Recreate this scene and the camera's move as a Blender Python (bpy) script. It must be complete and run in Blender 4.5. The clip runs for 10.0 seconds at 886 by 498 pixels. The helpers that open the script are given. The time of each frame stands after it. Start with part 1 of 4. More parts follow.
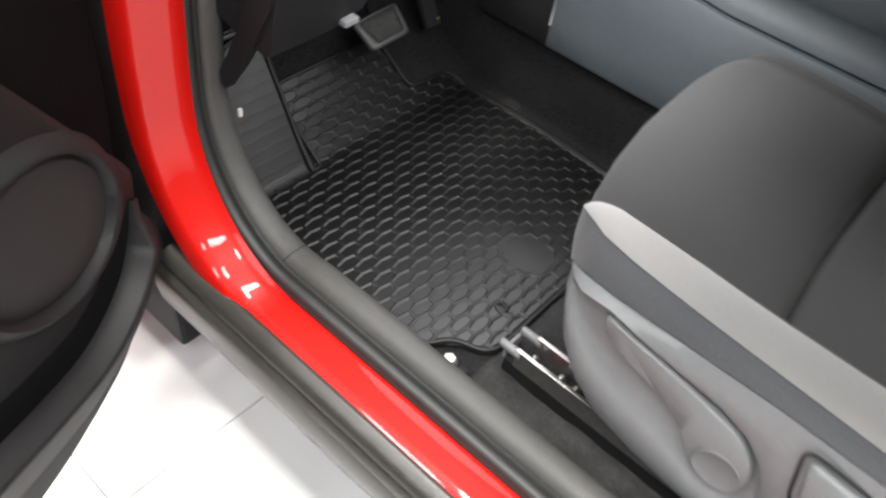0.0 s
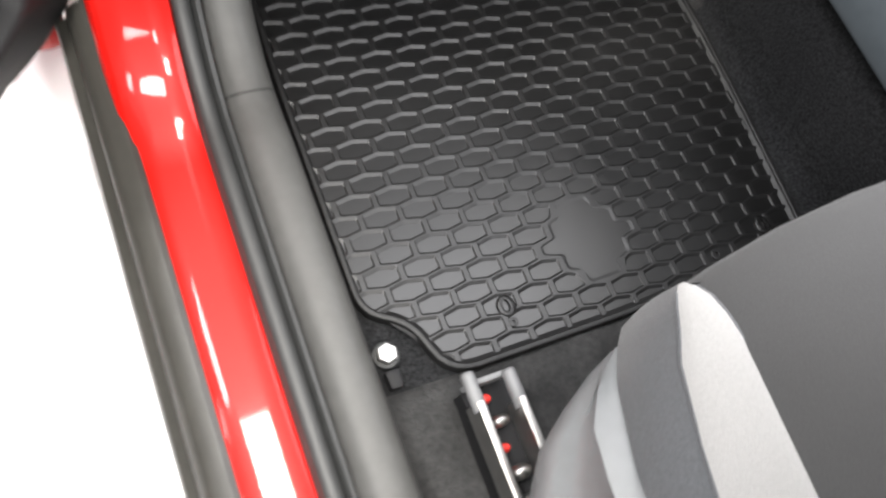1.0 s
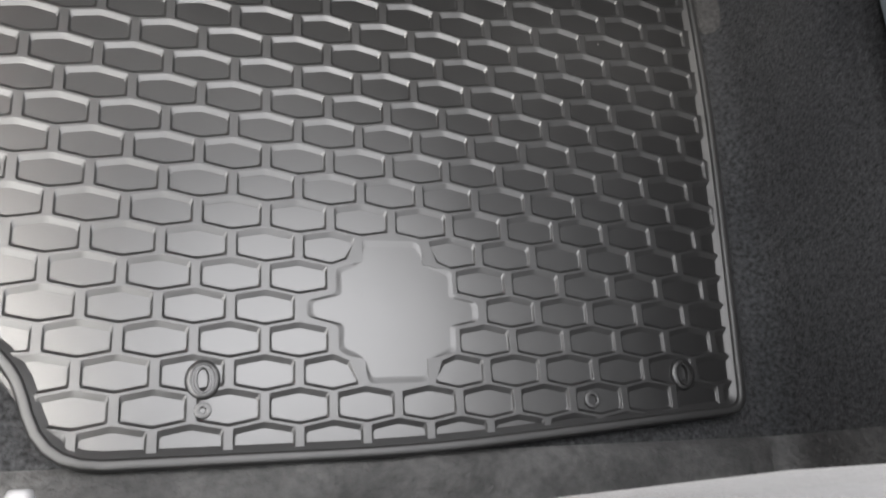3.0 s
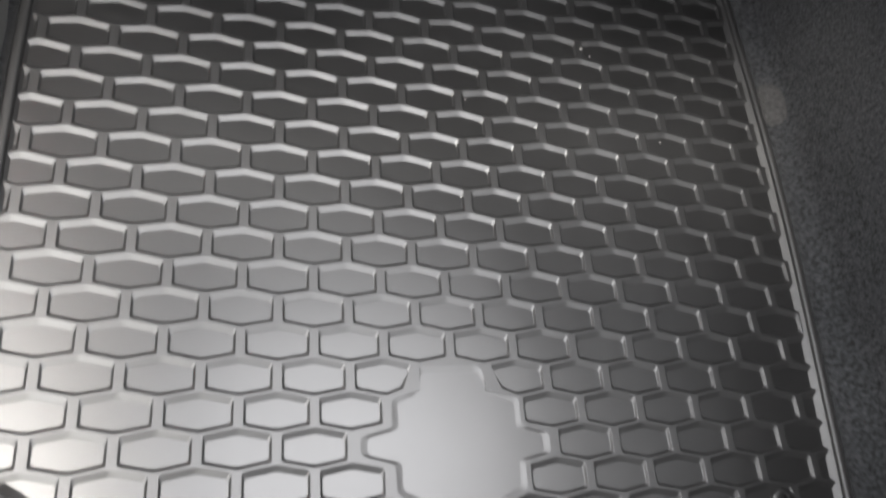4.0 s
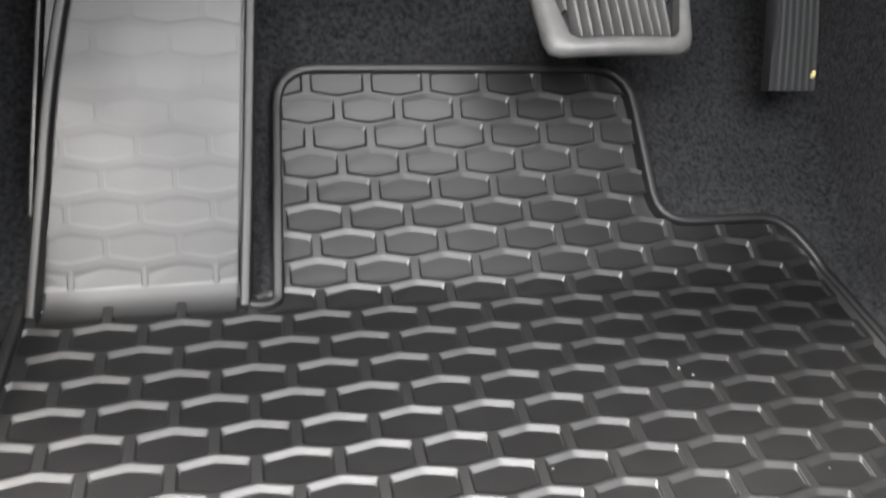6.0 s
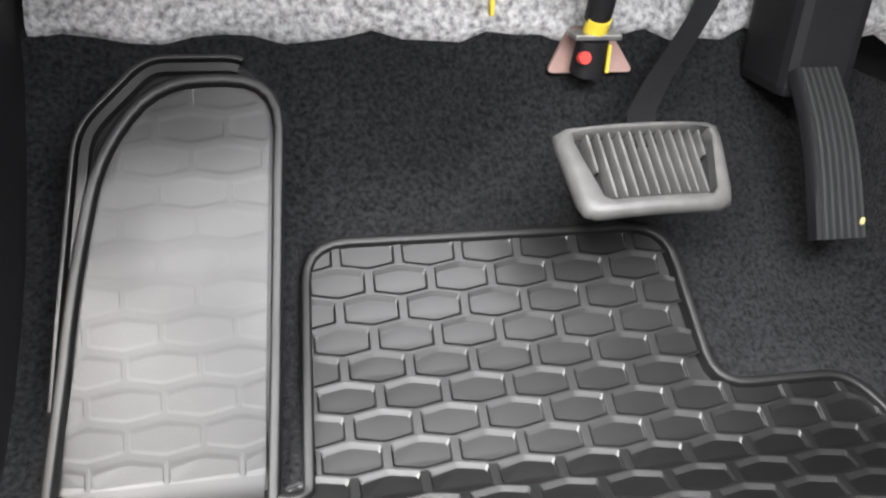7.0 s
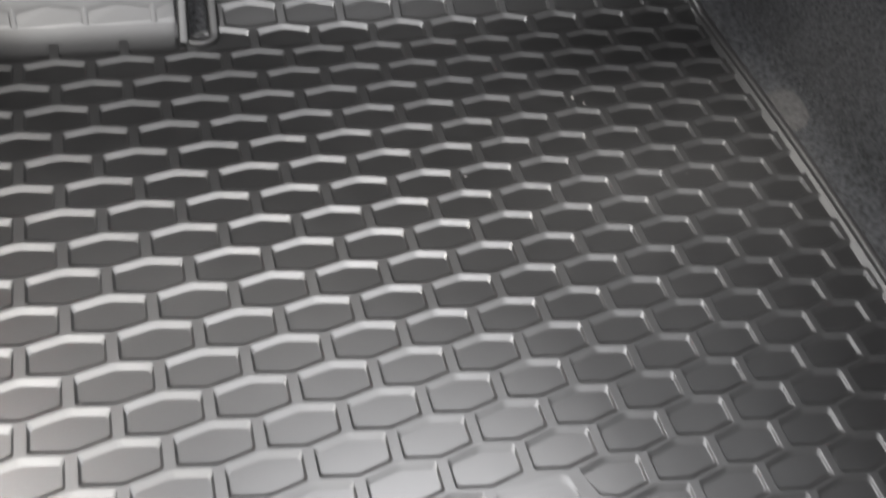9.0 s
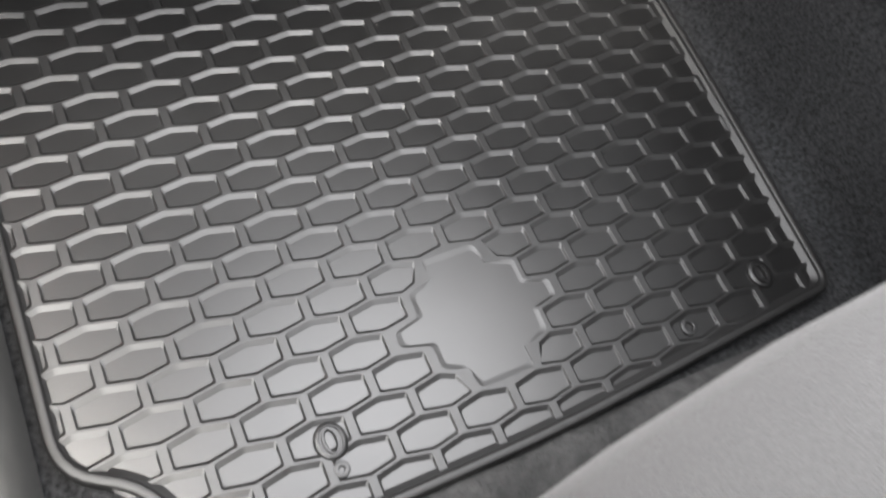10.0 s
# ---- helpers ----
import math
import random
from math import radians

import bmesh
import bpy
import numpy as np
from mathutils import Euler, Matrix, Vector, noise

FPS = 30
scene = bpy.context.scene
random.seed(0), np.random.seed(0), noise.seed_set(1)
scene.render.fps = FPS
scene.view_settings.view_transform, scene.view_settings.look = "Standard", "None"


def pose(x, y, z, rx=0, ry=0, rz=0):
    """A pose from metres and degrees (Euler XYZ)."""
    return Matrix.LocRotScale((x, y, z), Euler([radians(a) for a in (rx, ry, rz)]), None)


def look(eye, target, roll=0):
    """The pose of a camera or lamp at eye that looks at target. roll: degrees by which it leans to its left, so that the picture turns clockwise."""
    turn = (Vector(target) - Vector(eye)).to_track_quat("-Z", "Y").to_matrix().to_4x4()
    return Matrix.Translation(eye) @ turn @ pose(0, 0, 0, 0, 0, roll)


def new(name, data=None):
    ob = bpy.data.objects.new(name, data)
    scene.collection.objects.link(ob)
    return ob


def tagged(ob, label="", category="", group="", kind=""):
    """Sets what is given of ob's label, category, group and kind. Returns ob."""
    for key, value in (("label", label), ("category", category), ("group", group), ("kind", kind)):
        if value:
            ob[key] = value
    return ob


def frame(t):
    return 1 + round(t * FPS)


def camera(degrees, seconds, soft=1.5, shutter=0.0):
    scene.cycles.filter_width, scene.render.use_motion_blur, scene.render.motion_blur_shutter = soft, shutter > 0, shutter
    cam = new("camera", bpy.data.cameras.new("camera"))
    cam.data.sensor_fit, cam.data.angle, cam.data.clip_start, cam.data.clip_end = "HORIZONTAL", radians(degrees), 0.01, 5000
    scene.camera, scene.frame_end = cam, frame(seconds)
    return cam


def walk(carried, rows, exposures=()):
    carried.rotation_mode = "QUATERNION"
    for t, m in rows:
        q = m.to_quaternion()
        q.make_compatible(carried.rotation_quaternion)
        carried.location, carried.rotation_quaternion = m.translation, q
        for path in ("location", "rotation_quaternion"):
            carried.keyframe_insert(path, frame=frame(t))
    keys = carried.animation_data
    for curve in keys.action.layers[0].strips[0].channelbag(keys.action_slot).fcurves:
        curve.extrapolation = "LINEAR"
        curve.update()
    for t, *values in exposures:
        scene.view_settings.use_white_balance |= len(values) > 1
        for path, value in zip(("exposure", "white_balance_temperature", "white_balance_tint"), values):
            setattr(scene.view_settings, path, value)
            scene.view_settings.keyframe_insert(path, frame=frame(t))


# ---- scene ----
cam = camera(58.4, 10.0, soft=2.2, shutter=0.35)

PATH = [
    (0, (-0.587, -0.335, 0.878), (0.527, 0.469, -0.576), 8.9),
    (0.5, (-0.393, -0.235, 0.773), (0.498, 0.605, -0.808), 16.9),
    (1, (-0.239, -0.127, 0.665), (0.472, 0.443, -1.116), 32.4),
    (1.5, (-0.11, -0.08, 0.556), (0.574, 0.445, -1.248), 43.7),
    (2, (-0.039, -0.066, 0.5), (0.663, 0.476, -1.293), 48.2),
    (2.2, (-0.021, -0.061, 0.487), (0.699, 0.469, -1.302), 50.4),
    (3.5, (0.044, -0.034, 0.436), (0.707, 0.57, -1.352), 48.0),
    (4, (0.034, -0.016, 0.417), (0.626, 0.773, -1.323), 36.2),
    (4.5, (0.038, 0.01, 0.4), (0.617, 1.005, -1.235), 26.7),
    (5, (0.055, 0.022, 0.359), (0.56, 1.221, -1.161), 16.0),
    (5.5, (0.066, 0.043, 0.334), (0.541, 1.388, -1.067), 11.6),
    (6, (0.068, 0.072, 0.324), (0.502, 1.563, -0.938), 7.6),
    (6.2, (0.067, 0.076, 0.32), (0.503, 1.635, -0.855), 5.9),
    (7.3, (0.075, 0.101, 0.319), (0.427, 1.837, -0.61), 2.1),
    (7.5, (0.071, 0.1, 0.334), (0.459, 1.77, -0.695), 2.0),
    (8, (0.065, 0.076, 0.325), (0.503, 1.642, -0.839), 4.4),
    (8.5, (0.056, 0.044, 0.322), (0.553, 1.408, -1.054), 8.8),
    (9, (0.039, 0.008, 0.347), (0.648, 1.051, -1.247), 16.8),
    (9.5, (0.018, -0.029, 0.388), (0.689, 0.785, -1.311), 22.4),
    (10, (-0.007, -0.061, 0.441), (0.707, 0.591, -1.31), 26.3),
]
walk(cam, [(t, look(eye, target, roll)) for t, eye, target, roll in PATH],
     [(0, 0.0), (0.6, 0.18), (1.2, 0.5), (2.0, 0.85), (3.5, 1.38), (4.5, 1.45), (5.5, 1.9), (6.2, 2.05), (7.5, 2.5), (8.5, 1.9), (9.5, 1.5), (10, 1.25)])

# ---- world and lamps: a bright car showroom, lit by ceiling panels ----
world = bpy.data.worlds.new("world")
scene.world = world
world.use_nodes = True
world.node_tree.nodes["Background"].inputs[0].default_value = (0.9, 0.95, 1.0, 1)
world.node_tree.nodes["Background"].inputs[1].default_value = 0.05

GROUND = -0.33
CEILING = 3.2


def panel_lamp(x, y, sx, sy, watts):
    lamp = bpy.data.lights.new("ceiling_lamp", "AREA")
    lamp.shape, lamp.size, lamp.size_y, lamp.energy = "RECTANGLE", sx, sy, watts
    lamp.color = (1.0, 0.955, 0.89) if x == -0.4 else (1.0, 0.985, 0.97)
    ob = new("ceiling_lamp", lamp)
    ob.matrix_world = pose(x, y, CEILING - 0.06)
    return ob


# rows of square ceiling panels: above the car's open side, further out, and beyond the car
for lx, ly, watts in [(-0.4, y, 132) for y in (-1.75, 0.24, 2.4)] + [(-1.6, y, 70) for y in (-3.0, -1.0, 1.0, 3.0)] + [(-3.2, y, 45) for y in (-3.0, -1.0, 1.0, 3.0)] + [(2.6, y, 16) for y in (-2.0, 1.0)]:
    panel_lamp(lx, ly, 0.6, 0.6, watts)

# added oval fill lamp over the footwell, unseen, for the glare on the mat
footwell_fill = bpy.data.lights.new("footwell_fill", "AREA")
footwell_fill.shape, footwell_fill.size, footwell_fill.size_y = "ELLIPSE", 0.42, 0.46
footwell_fill.energy, footwell_fill.color = 2.9, (0.98, 0.975, 1.0)
new("footwell_fill", footwell_fill).matrix_world = pose(0.195, 0.09, 0.47)


# ---- materials ----
def material(name, base, rough=0.5, metal=0.0, vary=0.15, scale=40.0, bump=0.0, bump_scale=300.0, coat=0.0, sheen=0.0,
             spec=0.5, patch=0.0, patch_scale=6.0):
    """A surface with grain at one scale, patches at a larger one, and fine relief."""
    m = bpy.data.materials.new(name)
    m.use_nodes = True
    n, l = m.node_tree.nodes, m.node_tree.links
    b = n["Principled BSDF"]
    co = n.new("ShaderNodeTexCoord")
    fine = n.new("ShaderNodeTexNoise")
    fine.inputs["Scale"].default_value, fine.inputs["Detail"].default_value = scale, 5
    l.new(co.outputs["Object"], fine.inputs["Vector"])
    big = n.new("ShaderNodeTexNoise")
    big.inputs["Scale"].default_value, big.inputs["Detail"].default_value = patch_scale, 3
    l.new(co.outputs["Object"], big.inputs["Vector"])
    ramp = n.new("ShaderNodeValToRGB")
    ramp.color_ramp.elements[0].position, ramp.color_ramp.elements[1].position = 0.3, 0.7
    ramp.color_ramp.elements[0].color = (*[c * (1 - vary) for c in base], 1)
    ramp.color_ramp.elements[1].color = (*[min(1, c * (1 + vary)) for c in base], 1)
    l.new(fine.outputs["Fac"], ramp.inputs["Fac"])
    mix = n.new("ShaderNodeMix")
    mix.data_type, mix.blend_type = "RGBA", "MULTIPLY"
    mix.inputs["Factor"].default_value = 1.0
    tone = n.new("ShaderNodeMapRange")
    tone.inputs["From Min"].default_value, tone.inputs["From Max"].default_value = 0.3, 0.7
    tone.inputs["To Min"].default_value, tone.inputs["To Max"].default_value = 1 - patch, 1 + patch
    l.new(big.outputs["Fac"], tone.inputs["Value"])
    l.new(ramp.outputs["Color"], mix.inputs["A"])
    l.new(tone.outputs["Result"], mix.inputs["B"])
    l.new(mix.outputs["Result"], b.inputs["Base Color"])
    wear = n.new("ShaderNodeMapRange")
    wear.inputs["To Min"].default_value, wear.inputs["To Max"].default_value = max(0, rough - 0.08), min(1, rough + 0.08)
    l.new(big.outputs["Fac"], wear.inputs["Value"])
    l.new(wear.outputs["Result"], b.inputs["Roughness"])
    b.inputs["Metallic"].default_value = metal
    b.inputs["Specular IOR Level"].default_value = spec
    b.inputs["Coat Weight"].default_value = coat
    b.inputs["Coat Roughness"].default_value = 0.05
    b.inputs["Sheen Weight"].default_value = sheen
    b.inputs["Sheen Roughness"].default_value = 0.5
    if bump:
        grain = n.new("ShaderNodeTexNoise")
        grain.inputs["Scale"].default_value, grain.inputs["Detail"].default_value = bump_scale, 4
        l.new(co.outputs["Object"], grain.inputs["Vector"])
        bp = n.new("ShaderNodeBump")
        bp.inputs["Strength"].default_value, bp.inputs["Distance"].default_value = bump, 0.002
        l.new(grain.outputs["Fac"], bp.inputs["Height"])
        l.new(bp.outputs["Normal"], b.inputs["Normal"])
    return m


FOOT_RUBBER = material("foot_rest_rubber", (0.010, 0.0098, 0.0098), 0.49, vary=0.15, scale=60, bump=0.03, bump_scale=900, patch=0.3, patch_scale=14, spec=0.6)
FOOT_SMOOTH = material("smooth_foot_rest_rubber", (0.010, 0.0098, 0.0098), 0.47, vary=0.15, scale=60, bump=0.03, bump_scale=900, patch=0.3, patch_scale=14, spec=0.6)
RUBBER = material("grained_black_rubber", (0.0048, 0.0047, 0.0047), 0.45, vary=0.15, scale=60, bump=0.05, bump_scale=1500, patch=0.18, spec=0.6)
SMOOTH = material("smooth_black_rubber", (0.0045, 0.0044, 0.0044), 0.37, vary=0.15, scale=60, bump=0.02, bump_scale=900, patch=0.25, spec=0.6)
EDGE = material("worn_rubber_edge", (0.0052, 0.0051, 0.0051), 0.52, vary=0.15, scale=60, bump=0.05, bump_scale=1500, patch=0.18, spec=0.5)
CARPET = material("needle_felt_carpet", (0.0132, 0.0135, 0.0142), 0.95, vary=0.75, scale=320, bump=1.0, bump_scale=520, sheen=0.05, patch=0.2, patch_scale=9, spec=0.1)
# worn felt; its grey is lifted above the carpet's for light from the door
FELT = material("worn_door_lit_felt", (0.021, 0.0209, 0.0207), 0.75, vary=0.4, scale=160, bump=0.8, bump_scale=300, patch=0.45, patch_scale=22, spec=0.35)
# carpet felt in a paler colour, for light caught on a fold
LIT_FELT = material("fold_lit_felt", (0.023, 0.0225, 0.022), 0.95, vary=0.35, scale=380, bump=1.0, bump_scale=420, spec=0.1)
FLEECE = material("grey_fleece", (0.33, 0.33, 0.33), 0.95, vary=0.6, scale=220, bump=1.0, bump_scale=260, patch=0.25, spec=0.1)
RED = material("red_car_paint", (0.40, 0.005, 0.003), 0.4, vary=0.03, scale=200, coat=0.38, patch=0.02, spec=0.15)
CLAD = material("black_cladding", (0.028, 0.027, 0.024), 0.33, vary=0.1, scale=80, bump=0.15, bump_scale=1200, patch=0.1)
SEAL = material("rubber_seal", (0.022, 0.023, 0.023), 0.55, vary=0.1, scale=60, bump=0.05)
TRIM = material("dark_grey_trim", (0.054, 0.054, 0.052), 0.55, vary=0.08, scale=90, bump=0.2, bump_scale=1100, patch=0.06)
DOORTRIM = material("dark_door_plastic", (0.011, 0.011, 0.0118), 0.55, vary=0.08, scale=90, bump=0.2, bump_scale=1100, patch=0.06, spec=0.25)
DOORBLACK = material("black_door_plastic", (0.004, 0.004, 0.0045), 0.85, vary=0.1, scale=90, bump=0.2, bump_scale=1100, patch=0.06, spec=0.08)
DARK = material("black_plastic", (0.008, 0.008, 0.009), 0.62, vary=0.1, scale=90, bump=0.15, bump_scale=1000, patch=0.1, spec=0.3)
SHIELD = material("grey_seat_plastic", (0.140, 0.147, 0.152), 0.45, vary=0.05, scale=90, bump=0.12, bump_scale=1300, patch=0.04)
CONSOLE = material("grey_console_plastic", (0.066, 0.077, 0.085), 0.5, vary=0.06, scale=90, bump=0.15, bump_scale=1200, patch=0.05)
FABRIC = material("dark_seat_fabric", (0.034, 0.034, 0.0345), 0.9, vary=0.12, scale=900, bump=0.3, bump_scale=1800, sheen=0.10, patch=0.08, spec=0.2)
BAND = material("light_grey_seat_fabric", (0.205, 0.202, 0.199), 0.85, vary=0.06, scale=500, bump=0.4, bump_scale=1400, sheen=0.3, patch=0.05, spec=0.2)
SIDE = material("mid_grey_seat_fabric", (0.062, 0.065, 0.070), 0.85, vary=0.15, scale=500, bump=0.4, bump_scale=1400, sheen=0.15, patch=0.05, spec=0.2)
STEEL = material("bright_steel", (0.46, 0.455, 0.44), 0.36, metal=1.0, vary=0.1, scale=60, patch=0.12)
CAP = material("grey_rail_cap", (0.17, 0.172, 0.176), 0.45, vary=0.06, scale=60, patch=0.05)
PEDAL = material("worn_pedal_rubber", (0.078, 0.077, 0.075), 0.5, vary=0.18, scale=90, bump=0.2, bump_scale=900, patch=0.2, patch_scale=20)
TILE = material("white_floor_tile", (0.78, 0.79, 0.80), 0.2, vary=0.02, scale=8, patch=0.02)
GROUT = material("grey_grout", (0.30, 0.31, 0.32), 0.8, vary=0.1, scale=90)
WALL = material("grey_wall_paint", (0.16, 0.16, 0.165), 0.8, vary=0.02, scale=20, patch=0.03, patch_scale=1)
ROOF = material("grey_ceiling", (0.11, 0.11, 0.11), 0.9, vary=0.04, scale=10, patch=0.05, patch_scale=1)
LINER = material("grey_headliner", (0.20, 0.20, 0.20), 0.95, vary=0.06, scale=200, bump=0.3, bump_scale=500)
CAPRED = material("red_plastic", (0.75, 0.04, 0.03), 0.4, vary=0.05, scale=60)
CLIP = material("white_plastic", (0.45, 0.45, 0.44), 0.4, vary=0.03, scale=60)
DUST = material("pale_dust", (0.22, 0.21, 0.20), 0.9, vary=0.2, scale=300)
YELLOW = material("yellow_paint_mark", (0.75, 0.58, 0.05), 0.6, vary=0.1, scale=60)
PALE_MARK = material("faded_paint_mark", (0.60, 0.52, 0.22), 0.6, vary=0.15, scale=300)
PINK = material("primer_pink_panel", (0.30, 0.19, 0.165), 0.7, vary=0.1, scale=60, patch=0.1)
GLASS = bpy.data.materials.new("window_glass")
GLASS.use_nodes = True
GLASS.node_tree.nodes["Principled BSDF"].inputs["Transmission Weight"].default_value = 1
GLASS.node_tree.nodes["Principled BSDF"].inputs["Roughness"].default_value = 0.0
GLASS.node_tree.nodes["Principled BSDF"].inputs["IOR"].default_value = 1.05


# ---- mesh helpers ----
def part(name, bm, mat, parent=None, label="", smooth=None):
    """Links a bmesh as one mesh object, under a thing or a part where given. smooth: angle in degrees under which edges are shaded soft."""
    bmesh.ops.recalc_face_normals(bm, faces=bm.faces)
    if smooth is not None:
        for f in bm.faces:
            f.smooth = True
        for e in bm.edges:
            if len(e.link_faces) == 2 and e.calc_face_angle(0) > radians(smooth):
                e.smooth = False
    me = bpy.data.meshes.new(name)
    bm.to_mesh(me)
    bm.free()
    me.materials.append(mat)
    ob = new(name, me)
    if parent:
        ob.parent = parent
    if label:
        ob["label"] = label
    return ob


def thing(name, label, category, group="", kind="", at=(0, 0, 0)):
    ob = new(name)
    ob.location = at
    ob.empty_display_size = 0.05
    return tagged(ob, label, category, group, kind)


def under(ob, parent):
    """Parents ob, keeping its place in the world; parents stand unturned."""
    ob.parent = parent
    ob.matrix_parent_inverse = Matrix.Translation(-parent.location)
    return ob


def box(bm, lo, hi, m=None, bevel=0.0):
    r = bmesh.ops.create_cube(bm, size=1)
    vs = r["verts"]
    for v in vs:
        v.co = Vector([lo[i] + (v.co[i] + 0.5) * (hi[i] - lo[i]) for i in range(3)])
    if bevel:
        es = list({e for v in vs for e in v.link_edges})
        r = bmesh.ops.bevel(bm, geom=es, offset=bevel, segments=2, affect="EDGES", profile=0.6)
        vs = list({v for f in r["faces"] for v in f.verts} | {v for v in vs if v.is_valid})
    if m is not None:
        bmesh.ops.transform(bm, matrix=m, verts=vs)
    return vs


def loft(bm, rows, close_u=False, cap=False):
    """Quads between rows of points; cap closes the first and last row."""
    vs = [[bm.verts.new(p) for p in row] for row in rows]
    n = len(rows[0])
    for a, b in zip(vs, vs[1:]):
        for i in range(n if close_u else n - 1):
            j = (i + 1) % n
            bm.faces.new((a[i], a[j], b[j], b[i]))
    if cap:
        bm.faces.new(list(reversed(vs[0])))
        bm.faces.new(vs[-1])
    return vs


def tube(bm, pts, r, n=10, cap=True):
    """A round bar along points."""
    pts = [Vector(p) for p in pts]
    rows = []
    side = None
    for i, p in enumerate(pts):
        d = (pts[min(i + 1, len(pts) - 1)] - pts[max(i - 1, 0)]).normalized()
        if side is None:
            side = d.orthogonal().normalized()
        side = (side - d * side.dot(d)).normalized()
        up = d.cross(side)
        rr = r[i] if isinstance(r, (list, tuple)) else r
        rows.append([p + rr * (math.cos(k * math.tau / n) * side + math.sin(k * math.tau / n) * up) for k in range(n)])
    return loft(bm, rows, close_u=True, cap=cap)


def rounded(corners, steps=5):
    """A closed outline from corners (a, b, radius), with round corners."""
    out = []
    n = len(corners)
    for i in range(n):
        p = Vector(corners[i][:2])
        a, b = Vector(corners[i - 1][:2]), Vector(corners[(i + 1) % n][:2])
        r = corners[i][2] if len(corners[i]) > 2 else 0
        if r <= 0:
            out.append(p)
            continue
        da, db = (a - p), (b - p)
        k = min(r, da.length * 0.48, db.length * 0.48)
        s, e = p + da.normalized() * k, p + db.normalized() * k
        for j in range(steps + 1):
            t = j / steps
            out.append((1 - t) ** 2 * s + 2 * t * (1 - t) * p + t * t * e)
    return out


def resample(poly, n):
    """n points at even steps round a closed outline."""
    pts = [Vector(p) for p in poly] + [Vector(poly[0])]
    d = [0]
    for a, b in zip(pts, pts[1:]):
        d.append(d[-1] + (b - a).length)
    out, k = [], 0
    for i in range(n):
        t = d[-1] * i / n
        while d[k + 1] < t:
            k += 1
        out.append(pts[k].lerp(pts[k + 1], (t - d[k]) / max(1e-9, d[k + 1] - d[k])))
    return out


def slab(bm, poly, place, lo, hi, bevel=0.0):
    """A plate over an outline (a, b): place(a, b, h) gives the point at height h."""
    c = sum((Vector(p) for p in poly), Vector((0, 0))) / len(poly)

    def shrunk(k):
        return [Vector(p) + (c - Vector(p)).normalized() * k for p in poly]
    rows = [[place(*p, lo) for p in poly], [place(*p, hi - bevel) for p in poly]]
    if bevel:
        rows.append([place(*p, hi - bevel * 0.3) for p in shrunk(bevel * 0.35)])
        rows.append([place(*p, hi) for p in shrunk(bevel)])
    loft(bm, rows, close_u=True, cap=True)


# ---- showroom ----
def showroom():
    floor = thing("floor", "white glossy tiled showroom floor with thin grey joints", "floor", kind="structure", at=(0, 0, GROUND))
    bm = bmesh.new()
    box(bm, (-7, -7, -0.1), (7, 7, -0.006))
    part("bed", bm, GROUT, floor)
    size = 0.6
    bm = bmesh.new()
    box(bm, (0.0013, 0.0013, -0.008), (size - 0.0013, size - 0.0013, 0), bevel=0.0008)
    first = part("tile", bm, TILE, floor)
    first.location = (-0.441 - size, 0.308 - size, 0)
    for i in range(-7, 7):
        for j in range(-7, 7):
            if (i, j) == (-1, -1):
                continue
            o = new("tile", first.data)
            o.parent = floor
            o.location = (-0.441 + i * size, 0.308 + j * size, 0)
    for name, lo, hi in (("wall_north", (-7, 5.5, GROUND), (7, 5.7, CEILING)), ("wall_south", (-7, -5.7, GROUND), (7, -5.5, CEILING)),
                         ("wall_east", (5.8, -5.5, GROUND), (6, 5.5, CEILING)), ("wall_west", (-6, -5.5, GROUND), (-5.8, 5.5, CEILING))):
        bm = bmesh.new()
        box(bm, lo, hi)
        tagged(part(name, bm, WALL), "plain grey painted showroom wall", "wall", kind="structure")
    bm = bmesh.new()
    box(bm, (-7, -5.7, CEILING), (7, 5.7, CEILING + 0.1))
    tagged(part("ceiling", bm, ROOF), "plain grey showroom ceiling above lamp panels", "ceiling", kind="structure")


showroom()

# ---- car body: sill, jamb, seals, roof ----
def jamb_path(y0=-1.5, top=0.92, ymax=0.405, ry=0.19, rz=0.22, z0=0.02, n=14):
    """Points (y, z) and inward normals along the door opening's lower and front edge, which meet in a wide curve."""
    pts = [((y0 + (ymax - ry - y0) * i / 14, z0), (0, 1)) for i in range(14)]
    for i in range(n + 1):
        a = -math.pi / 2 + math.pi / 2 * i / n
        w = Vector((math.cos(a) / ry, math.sin(a) / rz)).normalized()
        pts.append(((ymax - ry + ry * math.cos(a), z0 + rz + rz * math.sin(a)), (-w[0], -w[1])))
    for i in range(1, 9):
        t = i / 8
        pts.append(((ymax - 0.02 * t - 0.14 * t * t, z0 + rz + (top - z0 - rz) * t), (-0.985, -0.17)))
    return pts


def between(a, b, t):
    """A step of the path between two of its points."""
    return tuple(tuple(p + (q - p) * t for p, q in zip(u, v)) for u, v in zip(a, b))


def swept(bm, profile, path, grow=None):
    """Carries a profile of (x, inward offset) along the path. grow(k): adds to the offset, k from 0 on the sill to 1 on the pillar."""
    rows = []
    for (y, z), (ny, nz) in path:
        k = min(1.0, max(0.0, -ny))
        rows.append([(x, y + ny * (o + (grow(x, k) if grow else 0)), z + nz * (o + (grow(x, k) if grow else 0))) for x, o in profile])
    loft(bm, rows)


def ring(cx, co, r, n=10):
    return [(cx + r * math.cos(i * math.tau / n), co + r * math.sin(i * math.tau / n)) for i in range(n + 1)]


